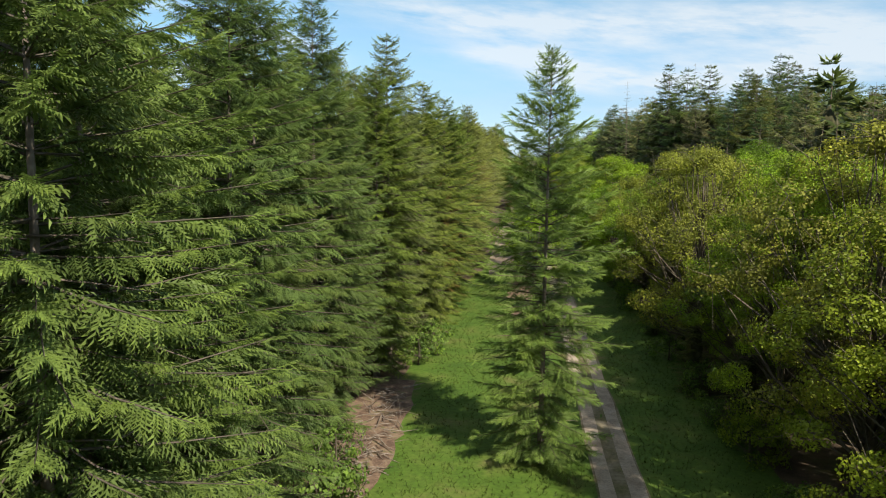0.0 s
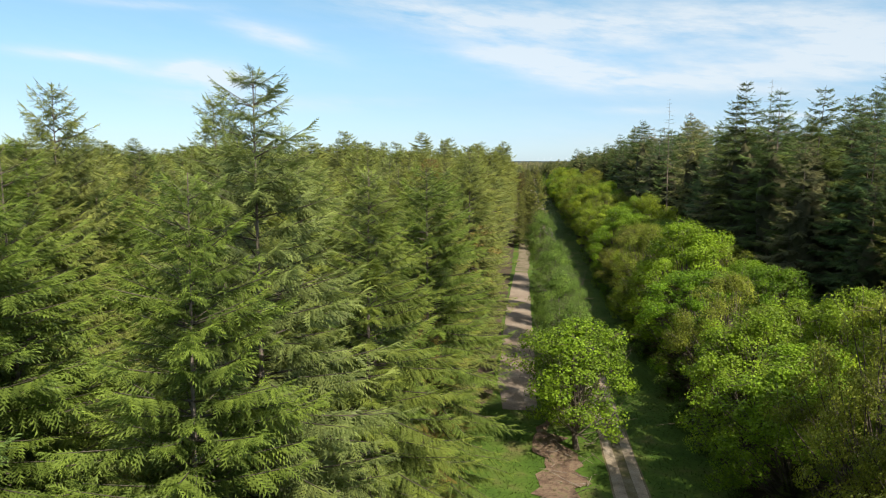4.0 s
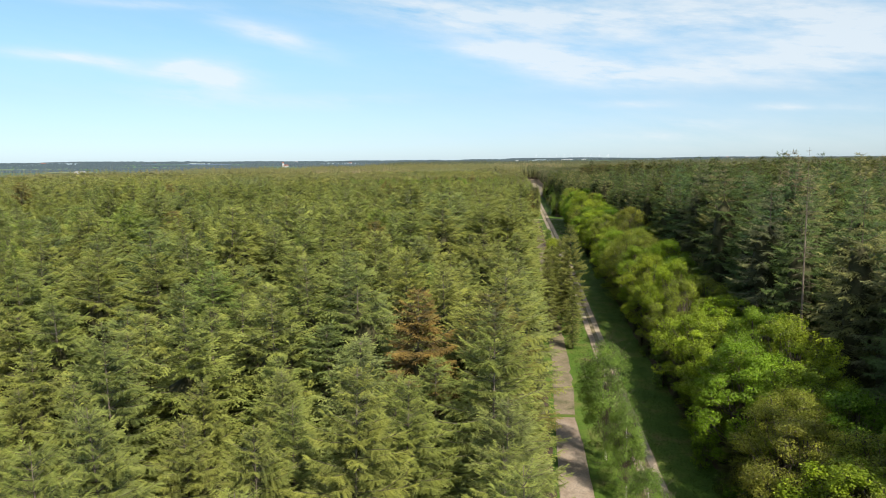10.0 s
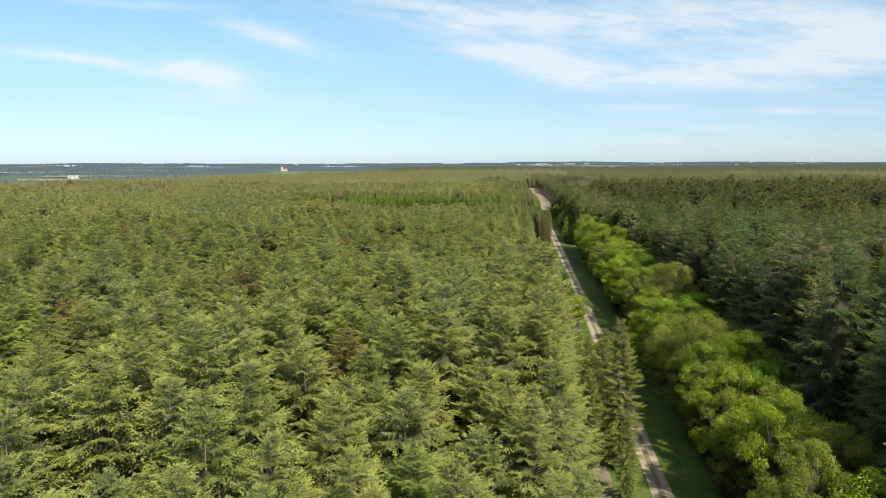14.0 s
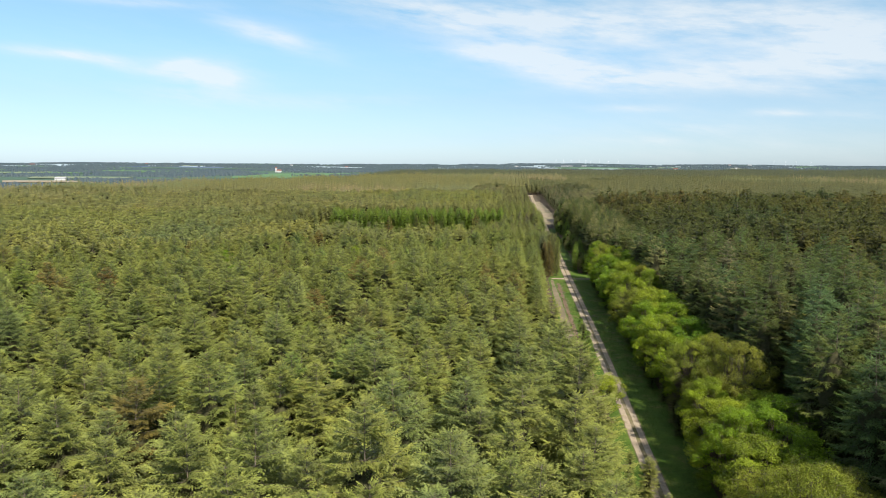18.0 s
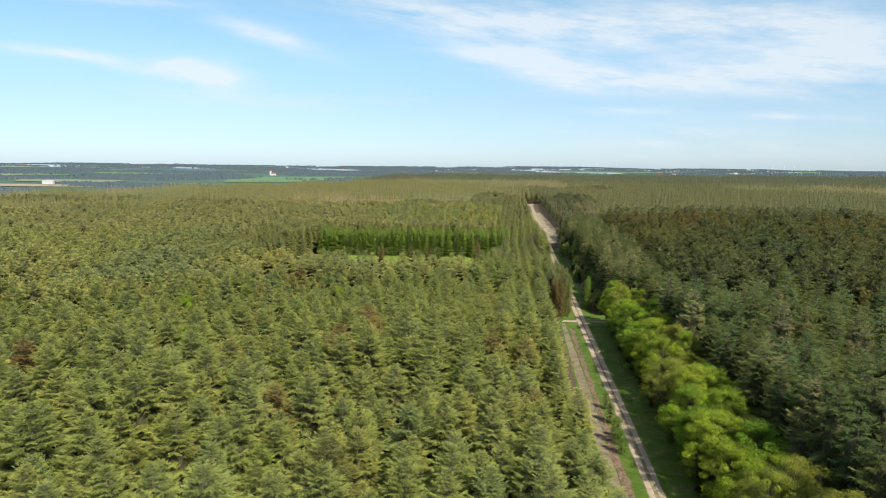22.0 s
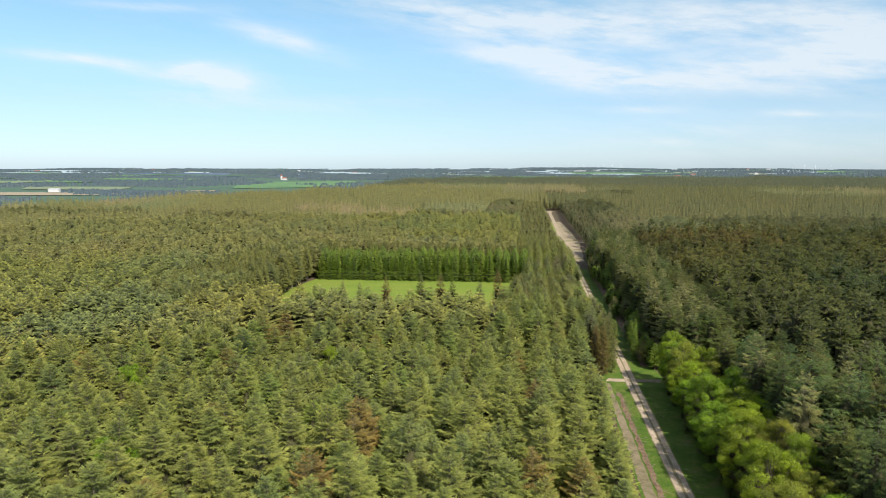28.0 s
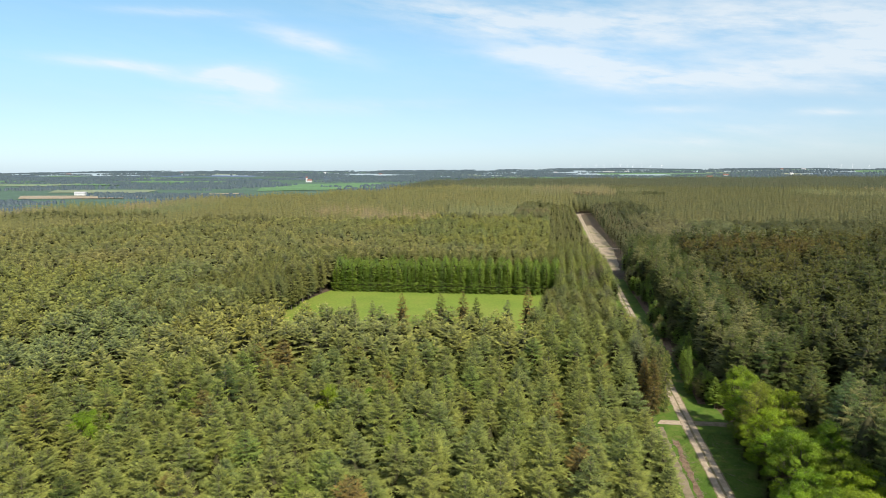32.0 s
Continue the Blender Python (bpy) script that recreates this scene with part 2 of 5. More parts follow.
GORSE_FLOWER = [(0.6, 0.4, 0.01), (0.5, 0.33, 0.01)]
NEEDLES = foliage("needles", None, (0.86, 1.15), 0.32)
LEAVES = foliage("leaves", None, (0.72, 1.3), 0.4, 0.5)
TWIG = rough_surface("twig_bark", [(0.3, (0.05, 0.042, 0.03)), (0.6, (0.11, 0.09, 0.065)), (0.8, (0.2, 0.175, 0.14))], 2.0)
# near-black: shade inside the crowns painted together with their dead twigs
INNER = rough_surface("shaded_inner_twigs", [(0.35, (0.035, 0.036, 0.014)), (0.65, (0.065, 0.06, 0.026))], 2.5, fine=5)
BARK = rough_surface("bark", [(0.3, (0.09, 0.068, 0.05)), (0.6, (0.2, 0.16, 0.125)), (0.8, (0.3, 0.265, 0.22))], 1.2)
OAK_BARK = rough_surface("oak_bark", [(0.3, (0.055, 0.045, 0.03)), (0.6, (0.13, 0.105, 0.075)), (0.8, (0.2, 0.175, 0.13))], 1.5)
BIRCH_BARK = rough_surface("birch_bark", [(0.36, (0.06, 0.05, 0.045)), (0.42, (0.5, 0.47, 0.42)), (0.7, (0.66, 0.63, 0.58))], 2.2)
DEADWOOD = rough_surface("dead_wood", [(0.3, (0.12, 0.09, 0.065)), (0.55, (0.22, 0.18, 0.14)), (0.8, (0.42, 0.37, 0.31))], 3.0)
GRASS = rough_surface("grass", [(0.3, (0.045, 0.09, 0.009)), (0.48, (0.065, 0.115, 0.012)), (0.58, (0.085, 0.125, 0.018)), (0.7, (0.13, 0.12, 0.04)), (0.8, (0.15, 0.12, 0.06))], 0.28, fine=14)
FLOOR = rough_surface("forest_floor", [(0.3, (0.05, 0.036, 0.024)), (0.5, (0.10, 0.07, 0.045)), (0.62, (0.075, 0.075, 0.03)), (0.78, (0.06, 0.09, 0.022))], 0.3, fine=9)
GRAVEL = rough_surface("gravel", [(0.3, (0.22, 0.17, 0.115)), (0.5, (0.33, 0.265, 0.19)), (0.75, (0.43, 0.36, 0.275))], 0.8, fine=10)
MOSS = rough_surface("road_crown", [(0.3, (0.10, 0.1, 0.03)), (0.5, (0.17, 0.14, 0.075)), (0.7, (0.26, 0.22, 0.15))], 0.6, fine=10)
SOIL = rough_surface("bare_soil", [(0.3, (0.2, 0.15, 0.105)), (0.5, (0.27, 0.21, 0.155)), (0.75, (0.34, 0.28, 0.22))], 0.4, fine=12)
SAND = rough_surface("sandy_clearing", [(0.3, (0.2, 0.155, 0.1)), (0.48, (0.3, 0.24, 0.165)), (0.6, (0.17, 0.155, 0.07)), (0.75, (0.08, 0.11, 0.03))], 0.12, fine=9)
VERGE_SOIL = rough_surface("weedy_soil", [(0.3, (0.09, 0.09, 0.04)), (0.48, (0.17, 0.14, 0.085)), (0.62, (0.22, 0.175, 0.12)), (0.75, (0.12, 0.13, 0.04))], 0.5, fine=9)
MEADOW = rough_surface("meadow", [(0.3, (0.115, 0.17, 0.02)), (0.5, (0.14, 0.19, 0.024)), (0.75, (0.175, 0.195, 0.035))], 0.05, fine=20, bump=0.1)
LITTER = rough_surface("twig_litter", [(0.3, (0.08, 0.05, 0.034)), (0.45, (0.14, 0.09, 0.06)), (0.58, (0.2, 0.14, 0.09)), (0.7, (0.09, 0.1, 0.03))], 1.2, fine=8)
# land at the horizon, with blue haze put into its colour
HAZE_LAND = rough_surface("hazed_far_hills", [(0.3, (0.058, 0.084, 0.155)), (0.5, (0.074, 0.104, 0.172)), (0.7, (0.095, 0.13, 0.185))], 0.006, fine=6, bump=0.0)
# crop colours take some blue for the haze of distance
FIELDS = [rough_surface("crop_" + n, [(0.35, c), (0.65, tuple(v * 1.2 for v in c))], 0.01, fine=8, bump=0.0) for n, c in
          (("wheat", (0.085, 0.16, 0.07)), ("grass", (0.055, 0.095, 0.065)), ("tan", (0.24, 0.2, 0.14)), ("pale", (0.15, 0.18, 0.11)), ("barley", (0.24, 0.25, 0.16)), ("dark", (0.042, 0.08, 0.072)))]
PLASTER = rough_surface("white_plaster", [(0.3, (0.46, 0.46, 0.45)), (0.7, (0.58, 0.57, 0.56))], 0.2, bump=0.02)
ROOF_TILE = rough_surface("red_roof", [(0.3, (0.2, 0.09, 0.07)), (0.7, (0.27, 0.13, 0.1))], 0.3, bump=0.05)
GREY_ROOF = rough_surface("grey_roof", [(0.3, (0.3, 0.3, 0.31)), (0.7, (0.4, 0.4, 0.41))], 0.3, bump=0.05)
STEEL = rough_surface("white_paint", [(0.3, (0.76, 0.77, 0.78)), (0.7, (0.82, 0.82, 0.83))], 0.1, rough=0.4, bump=0.0)


# meshes
def mesh_of(name, verts, tris, mats, slots=None, tint=None, shoot=None):
    """A mesh from arrays of corners and triangles."""
    me = bpy.data.meshes.new(name)
    verts, tris = np.asarray(verts, np.float32), np.asarray(tris, np.int32)
    me.vertices.add(len(verts))
    me.vertices.foreach_set("co", verts.ravel())
    me.loops.add(tris.size)
    me.loops.foreach_set("vertex_index", tris.ravel())
    me.polygons.add(len(tris))
    me.polygons.foreach_set("loop_start", np.arange(0, tris.size, 3, dtype=np.int32))
    for m in mats:
        me.materials.append(m)
    if slots is not None:
        me.polygons.foreach_set("material_index", np.asarray(slots, np.int32))
    if tint is not None:
        a = me.attributes.new("tint", "FLOAT", "FACE")
        a.data.foreach_set("value", np.asarray(tint, np.float32))
    if shoot is not None:
        a = me.attributes.new("shoot", "FLOAT", "FACE")
        a.data.foreach_set("value", np.asarray(shoot, np.float32))
    me.update(calc_edges=True)
    return me


def unit(v):
    return v / np.maximum(np.linalg.norm(v, axis=-1, keepdims=True), 1e-9)


def joined(pieces):
    """Joins (verts, tris) pairs."""
    vs, ts, n = [], [], 0
    for v, t in pieces:
        v, t = np.asarray(v, float).reshape(-1, 3), np.asarray(t, int).reshape(-1, 3)
        vs.append(v), ts.append(t + n)
        n += len(v)
    return np.concatenate(vs), np.concatenate(ts)


def tubes(a, b, ra, rb, sides=4):
    """Tapered sticks from points a to b."""
    n = len(a)
    ax = unit(b - a)
    ref = np.where(np.abs(ax[:, 2:]) > 0.9, [[1.0, 0, 0]], [[0, 0, 1.0]])
    u = unit(np.cross(ax, ref))
    w = np.cross(ax, u)
    an = np.arange(sides) * 2 * np.pi / sides
    ring = np.cos(an)[None, :, None] * u[:, None] + np.sin(an)[None, :, None] * w[:, None]
    lo = a[:, None] + ring * np.reshape(ra, (-1, 1, 1))
    hi = b[:, None] + ring * np.reshape(rb, (-1, 1, 1))
    v = np.concatenate([lo, hi], 1)
    i = np.arange(sides)
    j = (i + 1) % sides
    t = np.concatenate([np.stack([i, j, j + sides], 1), np.stack([i, j + sides, i + sides], 1)])
    return v.reshape(-1, 3), (t[None] + (np.arange(n) * 2 * sides)[:, None, None]).reshape(-1, 3)


def sprays(o, d, up, length, width, pairs):
    """Branchlets: from o along d, combed into pairs of pointed side shoots, or, with pairs = 0, a folded blade."""
    n = len(o)
    d = unit(d)
    side = unit(np.cross(d, up))
    up = np.cross(side, d)
    L, W = length[:, None], width[:, None]
    if pairs == 0:
        v = np.stack([o, o + d * L * 0.4 + side * W * 0.5 - up * W * 0.22, o + d * L * 0.45 + up * W * 0.1, o + d * L * 0.4 - side * W * 0.5 - up * W * 0.22, o + d * L - up * W * 0.1], 1)
        t = np.array([[0, 1, 2], [0, 2, 3], [1, 4, 2], [2, 4, 3]])
        return v.reshape(-1, 3), (t[None] + (np.arange(n) * 5)[:, None, None]).reshape(-1, 3)
    vs, ts, k = [], [], 0
    for i in range(pairs):
        s = (i + 0.1) / pairs * 0.88
        grow = 0.55 + 0.45 * math.sin(math.pi * min(1.0, s * 1.1 + 0.2))
        for sg in (1, -1):
            p = s + 0.06 * sg
            a = o + d * L * p - up * W * 0.02
            b = o + d * L * (p + 0.62 / pairs)
            tip = o + d * L * (p + 0.16 + 0.35 / pairs) + sg * side * W * 0.5 * grow - up * W * (0.12 + 0.08 * ((i + sg) % 2))
            vs += [a, b, tip]
            ts.append([k, k + 1, k + 2])
            k += 3
    vs += [o - side * W * 0.05, o + side * W * 0.05, o + d * L * 1.04 - up * W * 0.1]
    ts.append([k, k + 1, k + 2])
    k += 3
    v = np.stack(vs, 1)
    t = np.array(ts)
    return v.reshape(-1, 3), (t[None] + (np.arange(n) * k)[:, None, None]).reshape(-1, 3)


def skirts(g, height, z0, radius, taper, n, pts, bend=(0, 0)):
    """The layered boughs of a conifer as ragged, drooping skirts round the stem."""
    f = np.linspace(1.0, 0.05, n) + g.uniform(-0.3, 0.3, n) / n * 0.9
    f = np.clip(f, 0.04, 1)
    zc = height - f * (height - z0)
    R = radius * np.minimum(1.0, (f / 0.62) ** taper) * (1 - 0.25 * np.clip((f - 0.8) / 0.2, 0, 1)) + 0.1
    a = (np.arange(pts) / pts * 2 * np.pi)[None] + g.uniform(0, 6.28, (n, 1)) + g.normal(0, 0.1, (n, pts))
    even = (np.arange(pts) % 2 == 0)[None]
    rr = R[:, None] * np.where(even, g.uniform(0.75, 1.2, (n, pts)), g.uniform(0.5, 0.75, (n, pts)))
    dz = -rr * np.where(even, 0.3, 0.22) + g.normal(0, 0.07, (n, pts)) * R[:, None]
    dx, dy = bend[0] * (zc / height) ** 2, bend[1] * (zc / height) ** 2
    ring = np.stack([np.cos(a) * rr + dx[:, None], np.sin(a) * rr + dy[:, None], zc[:, None] + dz], -1)
    hub = np.stack([dx, dy, np.minimum(zc + 0.42 * R + 0.1, height)], -1)
    v = np.concatenate([ring, hub[:, None]], 1)
    i = np.arange(pts)
    t = np.stack([i, (i + 1) % pts, np.full(pts, pts)], 1)
    return v.reshape(-1, 3), (t[None] + (np.arange(n) * (pts + 1))[:, None, None]).reshape(-1, 3)


def conifer(seed, height=16.0, radius=2.6, base=0.25, whorl=0.5, per=6, step=0.17, pairs=4, spray=0.55, droop=0.12, lift=0.35, sparse=0.0, lean=0.25, taper=0.62, wild=0.1, slim=0.34, core=0.24, roll=0.16, sag=0.16, widest=0.55, tuft=0.85, dead=0):
    """Crown (needles), wood (branches) and trunk of a conifer with whorls of flat feathered boughs, as (verts, tris) each."""
    g = np.random.default_rng(seed)
    z0 = height * base
    levels = np.concatenate([np.arange(z0, height - 3.2, whorl), np.arange(height - 3.0, height - 0.25, whorl * 0.8)])
    levels = levels + g.uniform(-0.2, 0.2, len(levels)) * whorl
    z = np.repeat(levels, per)
    z = z + g.uniform(-0.12, 0.12, len(z)) * whorl
    n = len(z)
    f = np.clip((height - z) / (height - z0), 0.02, 1)            # 0 at the top, 1 at the crown's base
    az = (np.arange(n) % per) * 2 * np.pi / per + np.repeat(g.uniform(0, 6.28, len(levels)), per) + g.normal(0, 0.28, n)
    shape = np.minimum(1.0, (f / widest) ** taper) * (1 - 0.3 * np.clip((f - 0.65) / 0.35, 0, 1))
    lump = 1 + 0.16 * np.sin(az * 2 + g.uniform(0, 6)) * f
    L = radius * shape * lump * g.uniform(0.62, 1.14, n) + 0.25
    keep = g.uniform(0, 1, n) > sparse
    z, f, az, L = z[keep], f[keep], az[keep], L[keep]
    n = len(z)
    el = lift * (1 - f) ** 1.5 * 1.6 - 0.12 * f + g.normal(0, 0.1, n)     # upwards near the top, hanging below
    h = np.stack([np.cos(az), np.sin(az), np.zeros(n)], 1)
    bend = g.normal(0, lean, 2)
    foot = np.stack([bend[0] * (z / height) ** 2, bend[1] * (z / height) ** 2, z], 1)

    def at(s):
        return foot[:, None] + h[:, None] * (L[:, None] * s * np.cos(el)[:, None])[..., None] + np.array([0, 0, 1.0]) * (L[:, None] * (s * np.sin(el)[:, None] - droop * 1.9 * s ** 2 + droop * 1.5 * s ** 3))[..., None]

    K = max(3, int(round(radius / step)))
    s = (np.arange(K)[None] + g.uniform(0.1, 0.9, (n, K))) / K
    s = 0.2 + 0.8 * s
    use = g.uniform(0, 1, (n, K)) < np.clip(L / radius * 1.3, 0.35, 1)[:, None]
    p = at(s)
    q = at(s + 0.04)
    tan = unit(q - p)
    lat = unit(np.cross(tan, np.array([0, 0, 1.0])))
    o, d, ln, young = [], [], [], []
    for sg in (1, -1):
        side = (1.0 - 0.45 * s)[..., None] * sg * lat + tan * (0.5 + 0.5 * s)[..., None] + np.array([0, 0, 1.0]) * g.normal(-sag, wild, s.shape)[..., None]
        o.append(p[use]), d.append(side[use])
        # highest at the tips of upper boughs, falling towards stem and crown base
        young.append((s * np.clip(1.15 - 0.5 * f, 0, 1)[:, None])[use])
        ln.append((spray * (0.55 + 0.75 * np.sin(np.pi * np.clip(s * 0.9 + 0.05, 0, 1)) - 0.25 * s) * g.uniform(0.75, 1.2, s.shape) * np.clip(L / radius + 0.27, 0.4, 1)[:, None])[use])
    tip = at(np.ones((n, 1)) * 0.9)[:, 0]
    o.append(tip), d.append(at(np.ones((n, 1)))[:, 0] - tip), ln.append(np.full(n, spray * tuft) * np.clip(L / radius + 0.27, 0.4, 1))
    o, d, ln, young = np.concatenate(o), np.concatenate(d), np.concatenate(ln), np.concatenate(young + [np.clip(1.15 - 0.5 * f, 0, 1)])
    up = unit(np.array([[0, 0, 1.0]]) + g.normal(0, roll, (len(o), 3)))
    crown = sprays(o, d, up, ln, ln * slim, pairs)
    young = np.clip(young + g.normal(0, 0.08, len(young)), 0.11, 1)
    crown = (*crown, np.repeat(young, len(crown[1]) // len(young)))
    inner = (np.zeros((0, 3)), np.zeros((0, 3), int))
    if core:                                                        # a solid dark core that stands in for the shaded, twiggy inside of the crown
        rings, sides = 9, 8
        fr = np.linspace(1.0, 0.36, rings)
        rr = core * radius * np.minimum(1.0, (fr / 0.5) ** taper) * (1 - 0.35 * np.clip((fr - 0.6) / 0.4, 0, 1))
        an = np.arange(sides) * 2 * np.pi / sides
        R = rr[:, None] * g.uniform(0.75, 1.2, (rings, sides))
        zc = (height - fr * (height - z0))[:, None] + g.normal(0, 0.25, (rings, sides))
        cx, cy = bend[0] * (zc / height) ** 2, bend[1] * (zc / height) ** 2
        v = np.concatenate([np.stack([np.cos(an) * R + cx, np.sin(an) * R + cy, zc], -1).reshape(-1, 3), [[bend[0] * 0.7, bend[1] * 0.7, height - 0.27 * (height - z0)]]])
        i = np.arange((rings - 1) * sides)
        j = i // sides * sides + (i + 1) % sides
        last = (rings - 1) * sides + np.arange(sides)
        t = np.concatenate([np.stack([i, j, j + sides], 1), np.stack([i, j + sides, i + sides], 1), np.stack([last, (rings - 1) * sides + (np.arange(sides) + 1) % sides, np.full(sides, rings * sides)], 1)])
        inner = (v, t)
    w1 = at(np.full((n, 1), 0.0))[:, 0], at(np.full((n, 1), 0.5))[:, 0]
    w2 = w1[1], at(np.full((n, 1), 0.93))[:, 0]
    r = 0.008 + 0.0065 * L
    wood = joined([tubes(*w1, r, r * 0.6, 3), tubes(*w2, r * 0.6, r * 0.2, 3)])
    zz = np.linspace(0, 1, 9)
    line = np.stack([bend[0] * zz ** 2, bend[1] * zz ** 2, zz * height], 1)
    rt = 0.0078 * height * (1 - zz) ** 1.05 + 0.01
    rt[0] *= 1.35
    trunk = tubes(line[:-1], line[1:], rt[:-1], rt[1:], 7)
    if dead:                                                        # bare dead twigs on the lower stem
        zd = height * g.uniform(0.06, 0.6, dead)
        way = g.uniform(0, 2 * np.pi, dead)
        reach = g.uniform(0.5, 1.0, dead) * radius * 0.75
        a = np.stack([np.zeros(dead), np.zeros(dead), zd], 1)
        m = a + np.stack([np.cos(way) * reach * 0.5, np.sin(way) * reach * 0.5, g.normal(-0.02, 0.08, dead) * reach], 1)
        b = m + np.stack([np.cos(way + 0.2) * reach * 0.5, np.sin(way + 0.2) * reach * 0.5, g.normal(-0.12, 0.12, dead) * reach], 1)
        trunk = joined([trunk, tubes(a, m, np.full(dead, 0.028), np.full(dead, 0.018), 3), tubes(m, b, np.full(dead, 0.018), np.full(dead, 0.006), 3)])
    return crown, wood, trunk, inner


def whole_tree(name, parts, mats):
    """One mesh of crown, wood and trunk."""
    v, t = joined([p[:2] for p in parts])
    slots = np.concatenate([np.full(len(p[1]), i) for i, p in enumerate(parts)])
    shoot = np.zeros(len(t))
    shoot[:len(parts[0][1])] = parts[0][2]
    return mesh_of(name, v, t, mats, slots, shoot=shoot)


# lie of the land
def height(x, y):
    """The ground's height: a gentle rise along the road, and hills far off."""
    x, y = np.asarray(x, float), np.asarray(y, float)
    s = np.clip((y - 70) / 270, 0, 1)
    near = 5.0 * s * s * (3 - 2 * s)
    r = np.hypot(x + 32, y - 261)
    q = np.clip((r - 900) / 3900, 0, 1)
    roll = (np.sin(x * 0.0021 + y * 0.0013 + 1.0) * 0.5 + np.sin(x * 0.0047 - y * 0.0011) * 0.3 + np.sin(x * 0.0109 + y * 0.004 + 2.0) * 0.14)
    return near + 40 * q ** 1.1 + roll * 7 * np.clip((r - 1300) / 2200, 0, 1)


def hz(x, y):
    return float(height(x, y))


def sheet(name, outline, mat, lift, step_x=1.0, step_y=4.0, label="", kind="structure", relief=0.0, seed=1, category="", furrow=0.0):
    """A strip of ground that follows the land. outline: rows of y, left edge, right edge."""
    g = np.random.default_rng(seed)
    rows = np.array(outline, float)
    ys = np.arange(rows[0, 0], rows[-1, 0] + step_y * 0.5, step_y)
    lo, hi = np.interp(ys, rows[:, 0], rows[:, 1]), np.interp(ys, rows[:, 0], rows[:, 2])
    nx = max(3, int(round((hi - lo).max() / step_x)) + 1)
    wob = relief * 2
    lo = lo + g.normal(0, wob, len(ys))
    hi = hi + g.normal(0, wob, len(ys))
    X = lo[:, None] + (hi - lo)[:, None] * np.linspace(0, 1, nx)[None]
    Y = np.repeat(ys[:, None], nx, 1)
    Z = height(X, Y) + lift + np.abs(g.normal(0, relief * 0.25, X.shape))
    Z = Z + furrow * (np.arange(nx) % 2)[None]
    v = np.stack([X, Y, Z], -1).reshape(-1, 3)
    i = np.arange((len(ys) - 1) * nx).reshape(len(ys) - 1, nx)[:, :-1].ravel()
    t = np.concatenate([np.stack([i, i + 1, i + nx + 1], 1), np.stack([i, i + nx + 1, i + nx], 1)])
    me = mesh_of(name, v, t, [mat])
    return tagged(new(name, me), label, category or name.replace("_", " "), kind=kind)


def land():
    """One sheet out to the horizon, fine near the road."""
    def axis(a, b, fine_a, fine_b, fine):
        inner = np.arange(fine_a, fine_b + 0.1, fine)
        left = fine_a - np.cumsum(np.geomspace(fine * 1.3, 320, 30))
        right = fine_b + np.cumsum(np.geomspace(fine * 1.3, 320, 30))
        return np.concatenate([left[left > a][::-1], inner, right[right < b], ])
    xs, ys = axis(-4700, 4700, -60, 60, 6), axis(-700, 4990, -20, 640, 6)
    X, Y = np.meshgrid(xs, ys)
    Z = height(X, Y)
    v = np.stack([X, Y, Z], -1).reshape(-1, 3)
    nx = len(xs)
    i = np.arange((len(ys) - 1) * nx).reshape(len(ys) - 1, nx)[:, :-1].ravel()
    t = np.concatenate([np.stack([i, i + 1, i + nx + 1], 1), np.stack([i, i + nx + 1, i + nx], 1)])
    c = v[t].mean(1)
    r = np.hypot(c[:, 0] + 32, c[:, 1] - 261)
    # beyond 2700 m the ground takes the haze-blue HAZE_LAND
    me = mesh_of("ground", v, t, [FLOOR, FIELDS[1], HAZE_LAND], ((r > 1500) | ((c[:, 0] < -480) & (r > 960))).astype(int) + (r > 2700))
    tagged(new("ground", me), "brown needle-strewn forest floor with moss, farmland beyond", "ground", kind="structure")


land()
sheet("grass_verge", [(-30, -14.5, 8), (28, -14, 8), (60, -13.2, 8), (90, -12.4, 7.5), (100, -10.5, 7.5), (200, -9.5, 7), (300, -8.5, 8.5), (425, -8, 10.5), (450, -5, 7), (640, -3.5, 7)], GRASS, 0.02, 0.8, 2.5,
      "short grass verge, lush green in the sun, beside the gravel track", relief=0.06, seed=3)
sheet("soil_strip", [(96, -9.3, -6.2), (104, -10.1, -6.1), (141, -9.9, -6.2), (160, -9.3, -6.2), (170, -9.0, -6.6)], SOIL, 0.05, 0.16, 1.5,
      "harrowed bare sandy soil strip with fine furrows along the forest edge", relief=0.02, seed=4, furrow=0.06)
sheet("soil_strip", [(170.5, -9.0, -6.4), (192.5, -8.4, -5.6), (230, -8.2, -6.0), (290, -7.6, -5.6), (350, -7.8, -5.4), (400, -7.6, -5.9), (422, -7.2, -6.2)], VERGE_SOIL, 0.05, 0.5, 1.5,
      "weedy brown soil strip along the forest edge", relief=0.05, seed=24)
rut_rows = [(-30, 0.36), (60, 0.38), (150, 0.4), (300, 0.48), (420, 0.6), (1140, 0.7)]
gauge = [(-30, 0.72), (100, 0.74), (300, 0.82), (1140, 0.95)]


def rut(side):
    ys = np.arange(-30, 1141, 6)
    c = side * np.interp(ys, *np.array(gauge).T)
    w = np.interp(ys, *np.array(rut_rows).T)
    return sheet("wheel_track", [(y, a - b, a + b) for y, a, b in zip(ys, c, w)], GRAVEL, 0.075, 0.35, 3.0, "pale gravel wheel track worn into the forest road", relief=0.018, seed=6 + side, category="road")


sheet("road", [(-30, -1.2, 1.2), (200, -1.3, 1.3), (420, -1.7, 1.7), (1140, -2.0, 2.0)], MOSS, 0.05, 0.5, 3.0, "forest road with a mossy grassy crown between gravel wheel tracks", relief=0.03, seed=5)
